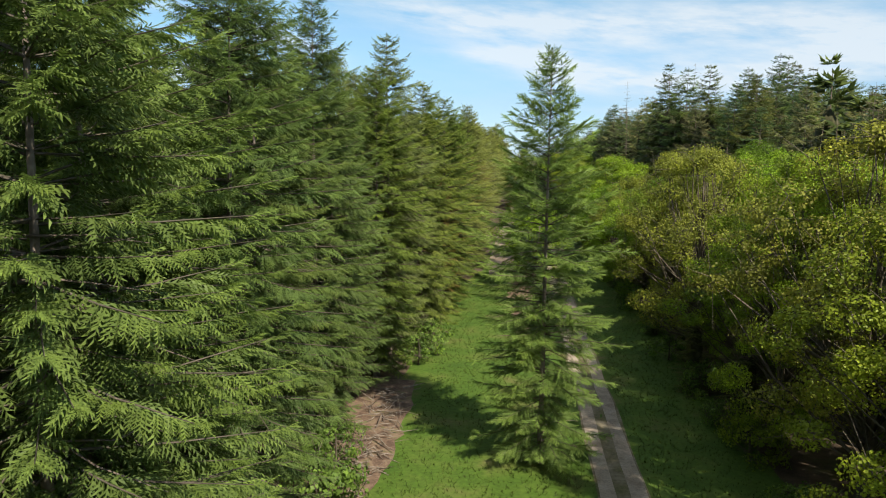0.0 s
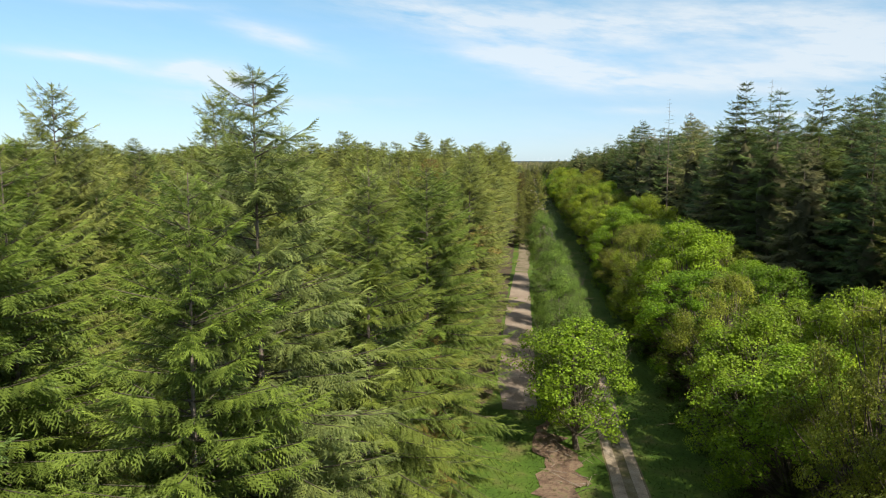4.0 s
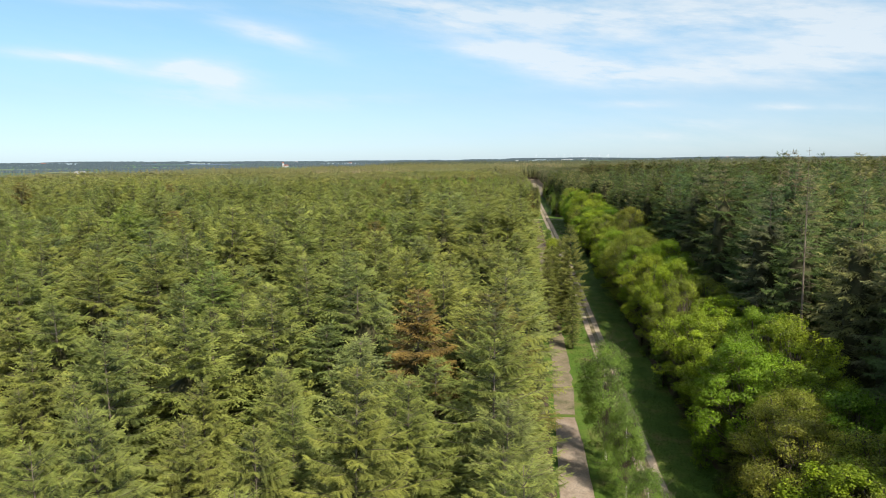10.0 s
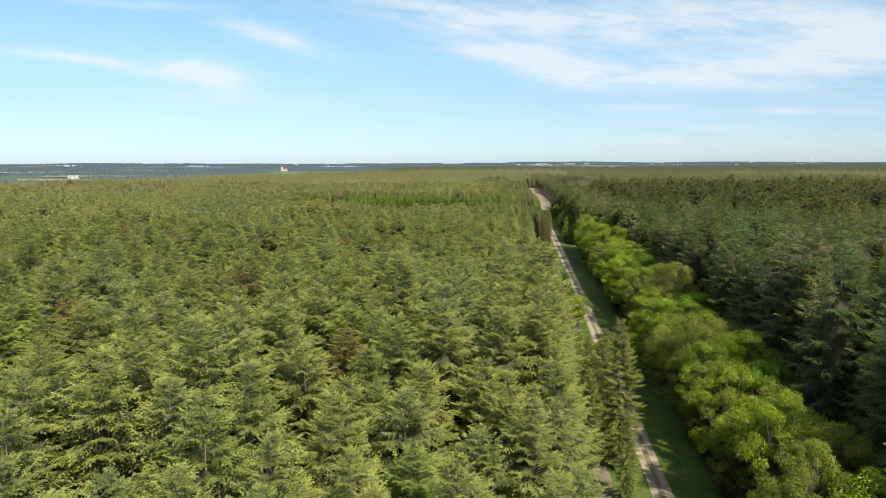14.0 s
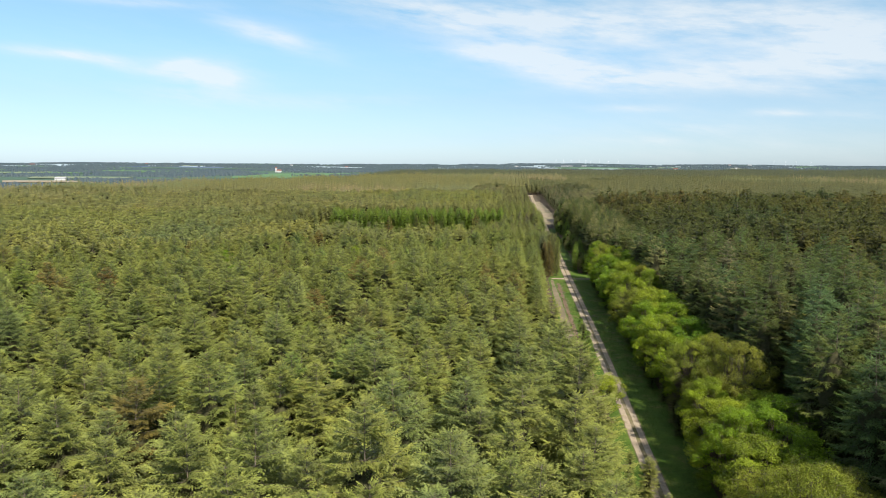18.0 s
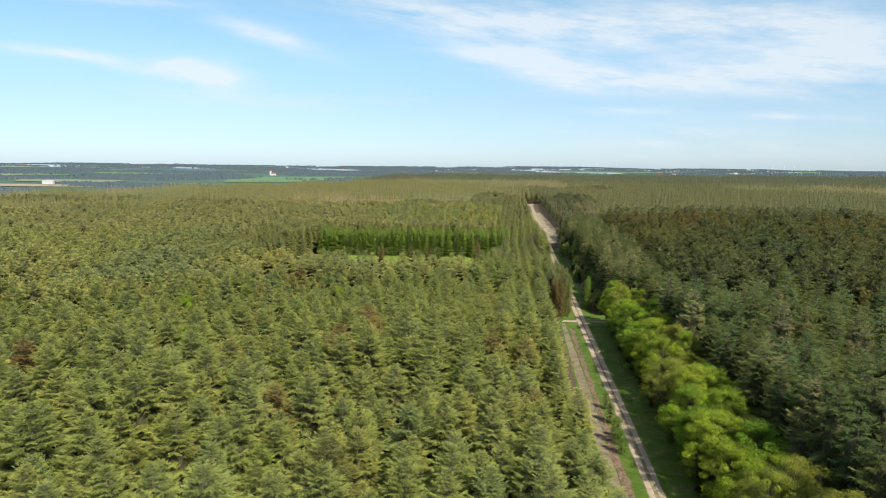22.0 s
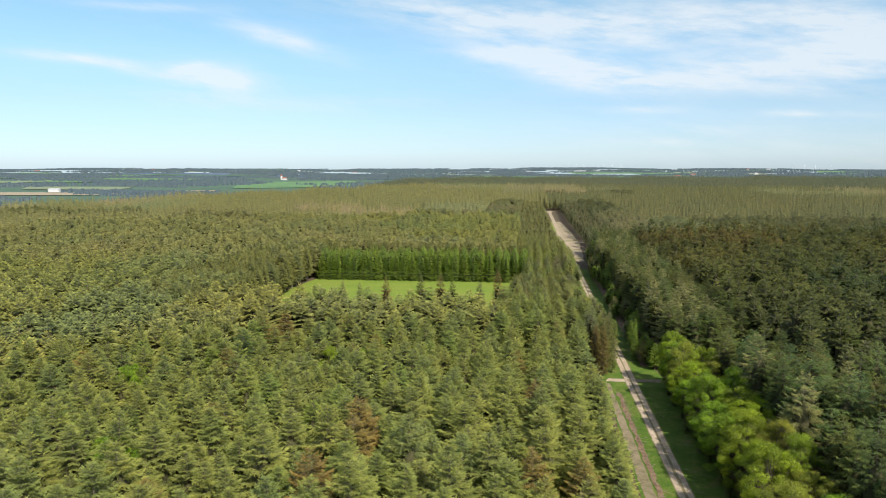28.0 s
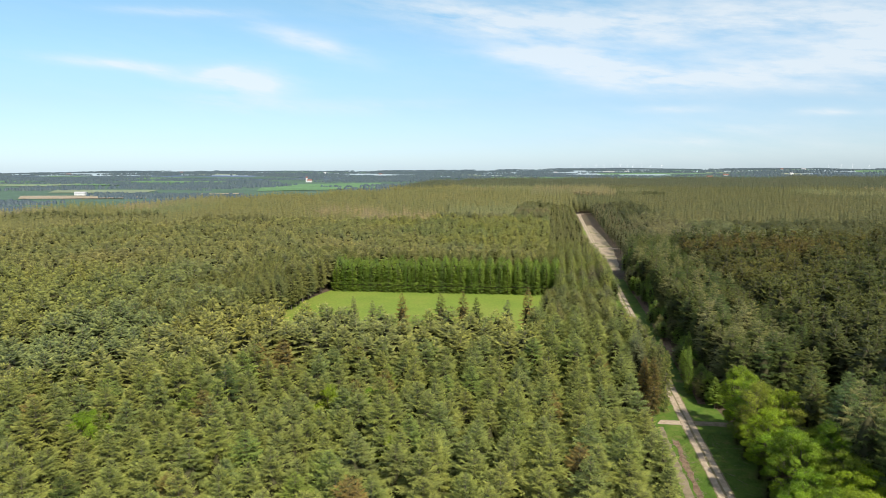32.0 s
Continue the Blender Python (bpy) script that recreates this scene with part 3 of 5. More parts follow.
rut(-1), rut(1)
sheet("cross_track", [(424.3, -7.0, -1.5), (427.2, -6.0, -1.5)], GRAVEL, 0.085, 0.6, 1.4, "pale sandy track that crosses the forest road", relief=0.05, seed=8, category="road")
sheet("cross_track", [(424.6, 1.5, 13.5), (427.4, 1.5, 15.0)], VERGE_SOIL, 0.085, 0.6, 1.4, "brown sandy track that crosses the forest road", relief=0.05, seed=9, category="road")
sheet("sandy_clearing", [(672, -3.5, 7), (700, -7, 9), (780, -9, 12), (860, -9, 11), (985, -8, 7)], SAND, 0.03, 2.0, 6.0, "open sandy clearing with patches of grass beside the road", relief=0.2, seed=10, category="clearing")
sheet("side_track", [(778, 1.5, 17), (785, 1.5, 18)], GRAVEL, 0.1, 2.0, 3.0, "pale sandy side track in the clearing", relief=0.1, seed=11, category="road")
sheet("green_patch", [(880, -8.5, -2.5), (965, -8, -2.5)], MEADOW, 0.06, 2.0, 6.0, "bright green grass patch beside the road", relief=0.2, seed=12, category="grass")
sheet("road_bend", [(1130, -3, 3), (1150, -8, 3), (1165, -4, 16), (1175, 4, 24)], GRAVEL, 0.09, 2.0, 4.0, "pale gravel road where it bends into the forest", relief=0.2, seed=13, category="road")
sheet("far_road", [(1400, 52, 72), (1425, 56, 84), (1440, 70, 92)], GRAVEL, 0.1, 3.0, 5.0, "pale gravel road seen in a far gap of the forest", relief=0.3, seed=14, category="road")
sheet("meadow", [(456, -148, -30), (524, -148, -30), (560, -146, -30), (588, -142, -30), (598, -134, -30)], MEADOW, 0.05, 3.0, 3.0, "bright green mown meadow enclosed by spruces", relief=0.1, seed=15, category="meadow")
sheet("dirt_track", [(440, 5.2, 7.2), (520, 6, 8.4), (560, 6.2, 9.0), (640, 6, 8)], LITTER, 0.06, 0.7, 3.0, "reddish brown dirt strip along the forest edge", relief=0.08, seed=16, category="ground")
sheet("twig_litter", [(30, -15, -12.2), (34, -16, -11.5), (42, -16, -11.8), (48, -15, -12.4)], LITTER, 0.05, 0.5, 1.0, "brown litter of dead twigs at the forest edge", relief=0.05, seed=17, category="ground")
sheet("earth_bank", [(70, -5.2, -4.8), (73, -6.2, -4.0), (77, -5.6, -3.4), (81, -6.8, -3.7), (85, -6.1, -2.9), (89, -6.9, -4.2), (94, -5.4, -5.0)], LITTER, 0.05, 0.5, 1.0, "bare brown earth patch in the verge", relief=0.25, seed=18, category="ground")
sheet("earth_bank", [(275, -5.2, -3.2), (310, -5.4, -4.0), (360, -5.2, -4.1), (415, -5.4, -4.2)], LITTER, 0.06, 0.5, 1.5, "bare brown earth bank with dead twigs", relief=0.08, seed=19, category="ground")


# broadleaved trees
def leaves(g, centres, radii, normals, per, size):
    """Clumps of folded leaf sprays round the centres."""
    n = len(centres)
    d = unit(g.normal(0, 1, (n, per, 3)))
    rr = radii[:, None, None] * g.uniform(0.35, 1.0, (n, per, 1)) ** 0.6
    p = centres[:, None] + d * rr * np.array([1, 1, 0.75])
    out = unit(d * 0.7 + normals[:, None] * 0.6 + g.normal(0, 0.55, (n, per, 3)))
    p, out = p.reshape(-1, 3), out.reshape(-1, 3)
    side = unit(np.cross(out, g.normal(0, 1, out.shape)))
    up = np.cross(out, side)
    s = (size * g.uniform(0.6, 1.3, len(p)))[:, None]
    v = np.stack([p - side * s * 0.5, p + up * s * 0.42 + out * s * 0.12, p + side * s * 0.6, p - up * s * 0.42 + out * s * 0.12], 1)
    t = np.array([[0, 1, 2], [0, 2, 3]])
    return v.reshape(-1, 3), (t[None] + (np.arange(len(p)) * 4)[:, None, None]).reshape(-1, 3)


def broadleaf(seed, tall=15.0, radius=4.2, clumps=70, per=150, size=0.22, base=0.25, clump=1.1, hang=0.0, trunk_r=0.22, stems=1):
    g = np.random.default_rng(seed)
    u = g.uniform(-0.35, 1, clumps)
    az = g.uniform(0, 2 * np.pi, clumps)
    rim = np.sqrt(np.clip(1 - np.clip(u, 0, 1) ** 2.2, 0, 1)) * np.where(u < 0, 1 - 0.9 * np.abs(u) ** 1.5, 1)
    deep = np.where(g.uniform(0, 1, clumps) < 0.22, g.uniform(0.3, 0.7, clumps), g.uniform(0.78, 1.06, clumps))
    lump = 1 + 0.16 * np.sin(3 * az + g.uniform(0, 6)) + 0.1 * np.sin(5 * az + u * 4)
    mid = tall * (base + (1 - base) * 0.42)
    h = (tall - mid - clump * 0.6)
    low = mid - tall * base
    c = np.stack([np.cos(az) * rim * radius * deep * lump, np.sin(az) * rim * radius * deep * lump, mid + np.where(u > 0, u * h * (0.85 + 0.15 * deep), u / 0.35 * low * 0.95)], 1)
    norm = unit(c - np.array([0, 0, mid * 0.8]))
    rad = clump * g.uniform(0.7, 1.3, clumps)
    crown = leaves(g, c, rad, norm, per, size)
    crown = (*crown, np.repeat(np.clip(g.normal(0.6, 0.2, clumps), 0.15, 1), per * 2))
    if hang:
        crown[0][:, 2] -= hang * np.hypot(crown[0][:, 0], crown[0][:, 1]) / radius * g.uniform(0.8, 1.2)
    fork = np.array([0, 0, tall * base * 0.9])
    a = fork + np.stack([np.zeros(clumps), np.zeros(clumps), g.uniform(0, 1, clumps) * np.clip(c[:, 2] - fork[2], 0.1, None) * 0.55], 1)
    m = a * 0.5 + c * 0.5 + g.normal(0, 0.25, c.shape) + [0, 0, -0.2]
    rl = trunk_r * g.uniform(0.18, 0.4, clumps)
    twig_n = 4
    tw = c[:, None] + g.normal(0, 0.75, (clumps, twig_n, 3)) * clump
    wood = [tubes(a, m, rl, rl * 0.65, 4), tubes(m, c, rl * 0.65, rl * 0.25, 3), tubes(np.repeat(c, twig_n, 0), tw.reshape(-1, 3), np.full(clumps * twig_n, 0.018), np.full(clumps * twig_n, 0.006), 3)]
    top = tall * 0.82
    zz = np.linspace(0, 1, 8)
    bend = g.normal(0, 0.25, 2)
    line = np.stack([bend[0] * np.sin(zz * 3), bend[1] * np.sin(zz * 2.5), zz * top - 0.15], 1)
    rt = trunk_r * (1 - zz) ** 0.8 + 0.02
    rt[0] *= 1.4
    return crown, joined(wood), tubes(line[:-1], line[1:], rt[:-1], rt[1:], 8)


made_meshes = {}


def part(name, me, parent, label=""):
    ob = new(name, me)
    ob.parent = parent
    return tagged(ob, label)


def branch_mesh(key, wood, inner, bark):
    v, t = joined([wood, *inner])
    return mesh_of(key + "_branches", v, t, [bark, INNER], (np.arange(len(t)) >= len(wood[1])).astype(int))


def tree_parts(key, shape, palette, bark, twig=None):
    """Three meshes, trunk, branches and crown, and the usual palette."""
    crown, wood, trunk, *inner = shape
    leaf = LEAVES if palette in (OAK_LEAF, BUFF_LEAF, BIRCH_LEAF, GORSE_FLOWER) else NEEDLES
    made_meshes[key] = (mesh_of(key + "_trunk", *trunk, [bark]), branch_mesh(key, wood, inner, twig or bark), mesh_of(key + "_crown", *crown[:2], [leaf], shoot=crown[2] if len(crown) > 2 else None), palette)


def tree(key, name, x, y, s, label, group="", leaf=None, category="tree", sz=None, turn=None, tilt=0.0):
    """A tree as a thing of its own, with trunk, branches and crown."""
    root = new(name)
    root.matrix_basis = Matrix.LocRotScale((x, y, hz(x, y) - 0.05), Euler((rng.normal(0, 0.015) + tilt, rng.normal(0, 0.015), rng.uniform(0, 6.28) if turn is None else turn)), (s, s, sz or s))
    tagged(root, label, category, group)
    a, b, c, palette = made_meshes[key]
    part("trunk", a, root)
    tagged(part("branch", b, root), kind="stuff")
    shade(part("crown", c, root), leaf or palette)
    return root


# conifer shapes
for i in range(5):
    tree_parts(f"fir{i}", conifer(100 + i, 20, (3.9, 3.5, 4.0, 3.6, 3.4)[i], 0.08, whorl=0.46, per=8, step=0.12, pairs=5, spray=0.54, droop=0.24, lift=0.42, lean=0.3, sparse=0.12, taper=0.62, wild=0.3, slim=0.34, core=0, roll=0.45, sag=0.45, widest=0.5, dead=70), NEEDLE, BARK, TWIG)
tree_parts("lone", conifer(140, 19.8, 3.5, 0.05, whorl=0.4, per=6, step=0.13, pairs=5, spray=0.58, droop=0.1, lift=0.5, sparse=0.12, taper=0.62, wild=0.35, slim=0.36, core=0, roll=0.5, sag=0.2, dead=30), FRESH_NEEDLE, BARK, TWIG)
for i in range(4):
    tree_parts(f"spruce{i}", conifer(160 + i, 27, (4.6, 5.0, 4.3, 5.2)[i], 0.12, whorl=0.75, per=6, step=0.2, pairs=4, spray=0.95, droop=0.3, lift=0.3, sparse=0.12, taper=0.75, core=0.34, sag=0.36, slim=0.38, wild=0.22, roll=0.35), DARK_NEEDLE, BARK, TWIG)
tree_parts("row_spruce", conifer(170, 19, 2.9, 0.05, whorl=0.8, per=8, step=0.24, pairs=3, spray=0.95, droop=0.16, lift=0.35, taper=0.8, slim=0.48, core=0, widest=0.9, sag=0.25), GREEN_NEEDLE, BARK)
tree_parts("young", conifer(180, 7, 1.7, 0.04, whorl=0.32, per=6, step=0.16, pairs=4, spray=0.5, droop=0.12, lift=0.35), GREEN_NEEDLE, BARK)
for i in range(4):
    tree_parts(f"oak{i}", broadleaf(200 + i, 15, 4.3, 100, 330, 0.15, 0.16, 0.95, trunk_r=0.24), OAK_LEAF, OAK_BARK)
for i in range(2):
    tree_parts(f"near_oak{i}", broadleaf(205 + i, 15, 4.3, 105, 620, 0.1, 0.16, 0.85, trunk_r=0.24), OAK_LEAF, OAK_BARK)
for i in range(2):
    tree_parts(f"thin_oak{i}", broadleaf(210 + i, 14, 4.2, 120, 330, 0.105, 0.16, 0.85, trunk_r=0.24), BUFF_LEAF, OAK_BARK)
tree_parts("small_oak", broadleaf(220, 8.4, 2.7, 75, 230, 0.12, 0.12, 0.75, trunk_r=0.12), OAK_LEAF, OAK_BARK)
for i in range(2):
    tree_parts(f"birch{i}", broadleaf(230 + i, 14, 2.5, 120, 300, 0.105, 0.1, 0.95, hang=0.9, trunk_r=0.1), BIRCH_LEAF, BIRCH_BARK, OAK_BARK)
tree_parts("bush", broadleaf(240, 2.2, 1.3, 26, 90, 0.12, 0.06, 0.45, trunk_r=0.04), OAK_LEAF, OAK_BARK)


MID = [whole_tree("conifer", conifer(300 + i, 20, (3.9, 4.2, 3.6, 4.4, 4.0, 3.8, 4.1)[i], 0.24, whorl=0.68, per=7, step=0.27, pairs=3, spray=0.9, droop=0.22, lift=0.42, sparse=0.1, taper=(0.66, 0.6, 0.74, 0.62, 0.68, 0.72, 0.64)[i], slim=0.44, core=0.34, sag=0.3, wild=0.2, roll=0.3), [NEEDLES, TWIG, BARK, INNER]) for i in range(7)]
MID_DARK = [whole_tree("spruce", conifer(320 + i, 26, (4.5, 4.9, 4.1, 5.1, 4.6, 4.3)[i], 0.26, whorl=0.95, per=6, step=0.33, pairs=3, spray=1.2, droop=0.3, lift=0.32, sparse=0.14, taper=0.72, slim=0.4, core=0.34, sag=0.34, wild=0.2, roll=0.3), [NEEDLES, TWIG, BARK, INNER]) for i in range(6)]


def far_shape(seed, tall, radius):
    """A conifer some way off: fewer, broader boughs."""
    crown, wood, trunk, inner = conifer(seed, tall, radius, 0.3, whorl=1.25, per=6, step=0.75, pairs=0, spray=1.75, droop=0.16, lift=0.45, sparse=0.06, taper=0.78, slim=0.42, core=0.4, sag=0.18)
    return crown, tubes(np.array([[0, 0, 0.0]]), np.array([[0, 0, tall * 0.93]]), [0.2], [0.05], 4), inner


def tile(name, seed, size, gap, shapes, uneven=0.07, jit=0.33):
    """A block of forest: many small conifers in one mesh, whose trees each keep their own tint."""
    g = np.random.default_rng(seed)
    vs, ts, tint, slots, shoot, n = [], [], [], [], [], 0
    k = int(round(size / gap))
    for i in range(k):
        for j in range(k):
            parts = shapes[g.integers(len(shapes))]
            x, y = (i + 0.5 + g.uniform(-jit, jit)) * gap - size / 2, (j + 0.5 + g.uniform(-jit, jit)) * gap - size / 2
            a, s, sh = g.uniform(0, 6.28), g.uniform(0.82, 1.15), np.clip(g.normal(1.0, uneven), 0.6, 1.35)
            c, w = math.cos(a), math.sin(a)
            col = g.uniform(0, 1)
            for m, (v, t, *young) in enumerate(parts):
                shoot.append(young[0] if young else np.zeros(len(t)))
                p = np.stack([(v[:, 0] * c - v[:, 1] * w) * s + x, (v[:, 0] * w + v[:, 1] * c) * s + y, v[:, 2] * sh], 1)
                vs.append(p), ts.append(t + n), tint.append(np.full(len(t), col)), slots.append(np.full(len(t), m))
                n += len(v)
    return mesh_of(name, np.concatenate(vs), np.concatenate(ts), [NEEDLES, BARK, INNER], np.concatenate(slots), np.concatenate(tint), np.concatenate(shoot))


def cone_tree(seed, tall, radius):
    """A distant conifer: a few ragged skirts on a stem."""
    g = np.random.default_rng(seed)
    return skirts(g, tall, tall * 0.25, radius * 1.15, 0.85, 8, 12), tubes(np.array([[0, 0, 0.0]]), np.array([[0, 0, tall * 0.6]]), [0.2], [0.08], 3)


slim_shapes = [far_shape(430 + i, 20, (2.9, 3.3, 2.7, 3.4, 3.0, 3.2)[i]) for i in range(6)]
FAR_SLIM = [tile("forest_block", 450 + i, 36, 5.14, slim_shapes, 0.13) for i in range(4)]
far_shapes = [far_shape(400 + i, 20, (4.0, 4.4, 3.8, 4.6, 4.2, 3.9, 4.3)[i]) for i in range(7)]
FAR = [tile("forest_block", 420 + i, 36, 6.0, far_shapes, 0.08) for i in range(4)]
small_shapes = [cone_tree(440 + i, 18, 2.4) for i in range(6)]
DISTANT = [tile("forest_block", 460 + i, 72, 5.5, small_shapes, 0.17) for i in range(3)]


# where trees stand
def in_view(x, y, slack=4.0):
    """Whether a place lies ahead of the flight line, which runs from (-6, 0) to (-32, 261)."""
    for s in (0.0, 0.12, 0.25, 0.45, 0.7, 1.0):
        ex, ey, yaw = -6 - 26.5 * s, 261 * s, -6.0 - 3.0 * max(0, s - 0.9) * 10
        dx, dy = x - ex, y - ey
        a = math.degrees(math.atan2(dx, dy)) - yaw
        if math.hypot(dx, dy) < 14 or abs(a) < 33.5 + slack + 200 / max(6, math.hypot(dx, dy)):
            return True
    return False


def gap_to_line(x, y):
    s = min(1, max(0, y / 261))
    return math.hypot(x + 6 + 26.5 * s, y - 261 * s)


left_stand = tagged(new("conifer_stand"), "dense even stand of green conifers with wide layered boughs", "forest", kind="stuff")
right_stand = tagged(new("spruce_stand"), "dense stand of tall dark green spruces", "forest", kind="stuff")
far_forest = tagged(new("far_forest"), "wide forest of olive green conifers to the horizon", "forest", kind="stuff")


def stand_tree(name, meshes, x, y, s, parent, mat, sz=None):
    ob = new(name, meshes[rng.integers(len(meshes))])
    ob.matrix_basis = Matrix.LocRotScale((x, y, hz(x, y) - 0.1), Euler((rng.normal(0, 0.02), rng.normal(0, 0.02), rng.uniform(0, 6.28))), (s, s, sz or s))
    ob.parent = parent
    shade(ob, mat)


def swell(x, y):
    return 1 + 0.07 * math.sin(x * 0.11 + 1) * math.sin(y * 0.083) + 0.05 * math.sin(x * 0.031 - y * 0.047)


def left_edge(y):
    return float(np.interp(y, [0, 30, 45, 60, 90, 140, 205, 300, 420, 545], [-14, -14.3, -14.3, -12.8, -12.5, -13.6, -12.2, -13.4, -13.4, -9]))


def stand_height(x, y):
    """How the stand's height falls off along the road, down to young growth before the meadow."""
    tall = float(np.interp(y, [20, 45, 56, 66, 110, 150, 200, 270, 340], [1.19, 1.16, 1.12, 1.06, 1.06, 1.14, 1.15, 1.06, 0.98]))
    return tall * (float(np.interp(y, [340, 420, 480, 500], [1, 0.87, 0.97, 0.7])) if -165 < x < -12 else 1.0)


near_count = mid_count = 0
GAP = 6.0
for j in range(-1, 92):
    for i in range(0, 70):
        y = j * GAP + rng.uniform(-1.3, 1.3)
        x = left_edge(y) - 1.0 - i * GAP - (j % 2) * 1.2 + rng.uniform(-1.2, 1.2)
        if y > 541 or (-142 < x < -34 and y > 474 + 3 * math.sin(x * 0.2)) or not in_view(x, y):
            continue
        d = gap_to_line(x, y)
        if d > 190 and y > 250 and d > 215:
            continue
        s = (swell(x, y) if y > 40 else 1.0) * rng.uniform(0.88 if y > 70 else 0.95, 1.09 if y > 70 else 1.05) * stand_height(x, y)
        s *= (0.8, 0.92)[i] if i < 2 and y > 260 else 1.0
        roll = rng.uniform(0.03 if y < 128 else 0, 1)
        leaf = BROWN_NEEDLE if roll < 0.022 else PALE_NEEDLE if roll < 0.075 else DARK_NEEDLE if roll > 0.985 else None
        if y < 45:
            leaf = None
        if y < 128 and d < 30 and near_count < 230:
            tree(f"fir{rng.integers(5)}", "conifer_tree", x, y, s, "tall green conifer with layered drooping boughs in the stand" if leaf is None else "browning conifer among green ones in the stand" if leaf is BROWN_NEEDLE else "pale yellowish green conifer in the stand",
                 "conifers of the stand", leaf or (DEEP_NEEDLE if y < 42 else FRESH_NEEDLE if y < 95 and rng.uniform() < 0.6 else None), sz=s * rng.uniform(0.95, 1.06))
            near_count += 1
        elif d < 176 or x > -38:
            stand_tree("conifer", MID, x, y, max(s * 1.1, 0.85), left_stand, leaf or NEEDLE, sz=s * rng.uniform(0.93, 1.08))
            mid_count += 1
right_count = 0
for j in range(-9, 106):
    for i in range(0, 46):
        y = j * 5.4 + rng.uniform(-1.6, 1.6)
        edge = float(np.interp(y, [0, 60, 120, 300, 425, 440, 520, 640], [21, 21.5, 21.5, 21.5, 19.5, 12.5, 11, 11]))
        x = edge + i * 5.4 + (j % 2) * 1.5 + rng.uniform(-1.5, 1.5)
        # spruces out of view near the start are added to cast shade
        if not (in_view(x, y, 8) or (y < 45 and x < 60)) or (abs(x - 37) < 6 and abs(y - 300) < 12):
            continue
        d = gap_to_line(x, y)
        if d > 160:
            continue
        tall = float(np.interp(y, [0, 60, 110, 190, 300, 420], [0.62, 0.74, 1.04, 1.13, 0.95, 0.84])) * swell(x, y) * rng.uniform(0.8, 1.12)
        leaf = None if rng.uniform() < (0.35 if y < 260 else 0.7) else SPRUCE_GREEN if rng.uniform() < 0.65 else OLIVE_NEEDLE if rng.uniform() < 0.4 else GREY_NEEDLE
        if d < 75 and y < 140 and i < 4:
            tree(f"spruce{rng.integers(4)}", "spruce_tree", x, y, tall * 0.97, "tall dark green spruce behind the oak row", "tall spruces behind the oaks", leaf, sz=tall)
        else:
            stand_tree("spruce", MID_DARK, x, y, min(1.05, tall), right_stand, leaf or DARK_NEEDLE, sz=tall)
        right_count += 1

# forest blocks further off
REACH = [(-60, 900), (-42, 950), (-31, 1000), (-24, 1130), (-15, 1400), (-9, 1900), (-3, 2150), (24, 2250), (60, 2250)]


# needle palette by stand; further off, palettes with haze mixed in
def species_haze(x, y):
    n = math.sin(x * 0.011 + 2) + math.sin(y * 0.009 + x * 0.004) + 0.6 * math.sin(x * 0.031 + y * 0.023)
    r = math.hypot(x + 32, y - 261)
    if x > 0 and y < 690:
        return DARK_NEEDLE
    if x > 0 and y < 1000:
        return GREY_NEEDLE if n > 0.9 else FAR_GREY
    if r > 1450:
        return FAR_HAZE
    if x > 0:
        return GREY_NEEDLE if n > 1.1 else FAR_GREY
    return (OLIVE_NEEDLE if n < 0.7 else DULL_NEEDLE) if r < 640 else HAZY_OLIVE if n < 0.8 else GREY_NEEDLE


def block(meshes, x, y, leaf, k):
    ob = new("forest_block", meshes[rng.integers(len(meshes))])
    ob.matrix_basis = Matrix.LocRotScale((x, y, hz(x, y) - 0.3), Euler((0, 0, rng.integers(4) * math.pi / 2)), (1, 1, k))
    ob.parent = far_forest
    shade(ob, leaf)


def open_ground(x, y, half):
    """Roads, clearings and the meadow, kept free of forest blocks."""
    if -half - 2 < x < half + 2 and y < 1180:
        return True
    if -143 - half < x < -32 + half and 530 - half < y < 612 + half:
        return True
    if abs(x + 510) < 25 + half and abs(y - 925) < 8 + half * 0.6:
        return True
    if abs(x - 75) < 16 + half and 1400 - half < y < 1432 + half * 0.6:
        return True
    return False


blocks = 0
for j in range(0, 36):
    for i in range(-20, 24):
        cx, cy = i * 72 + 36.0, j * 72 + 36.0
        r = math.hypot(cx + 32, cy - 261)
        lim = float(np.interp(math.degrees(math.atan2(cx + 32, cy - 261)), *np.array(REACH).T))
        if r > lim + 60 * math.sin(cx * 0.02) or not in_view(cx, cy, 6):
            continue
        if gap_to_line(cx, cy) > 650 and not open_ground(cx, cy, 36):
            block(DISTANT, cx, cy, species_haze(cx, cy), rng.uniform(0.95, 1.08))
            blocks += 1
            continue
        for a in (-18, 18):
            for b in (-18, 18):
                x, y = cx + a, cy + b
                d = gap_to_line(x, y)
                if (-150 < x < -30 and 470 < y < 541) or (x < 0 and y < 541 and d <= 168) or (x > 0 and (d <= 153 or y < 90)) or d < 152 or open_ground(x, y, 18) or (0 < x < 36 and y < 700):
                    continue
                block(FAR if x < 0 and y < 541 else FAR_SLIM, x, y, DULL_NEEDLE if x < 0 and y < 541 else FAR_DARK if species_haze(x, y) is DARK_NEEDLE else species_haze(x, y), (stand_height(x, y) if x < 0 and y < 541 else 0.8 if x < 0 or y > 690 else 1.12) * rng.uniform(0.95, 1.05))
                blocks += 1
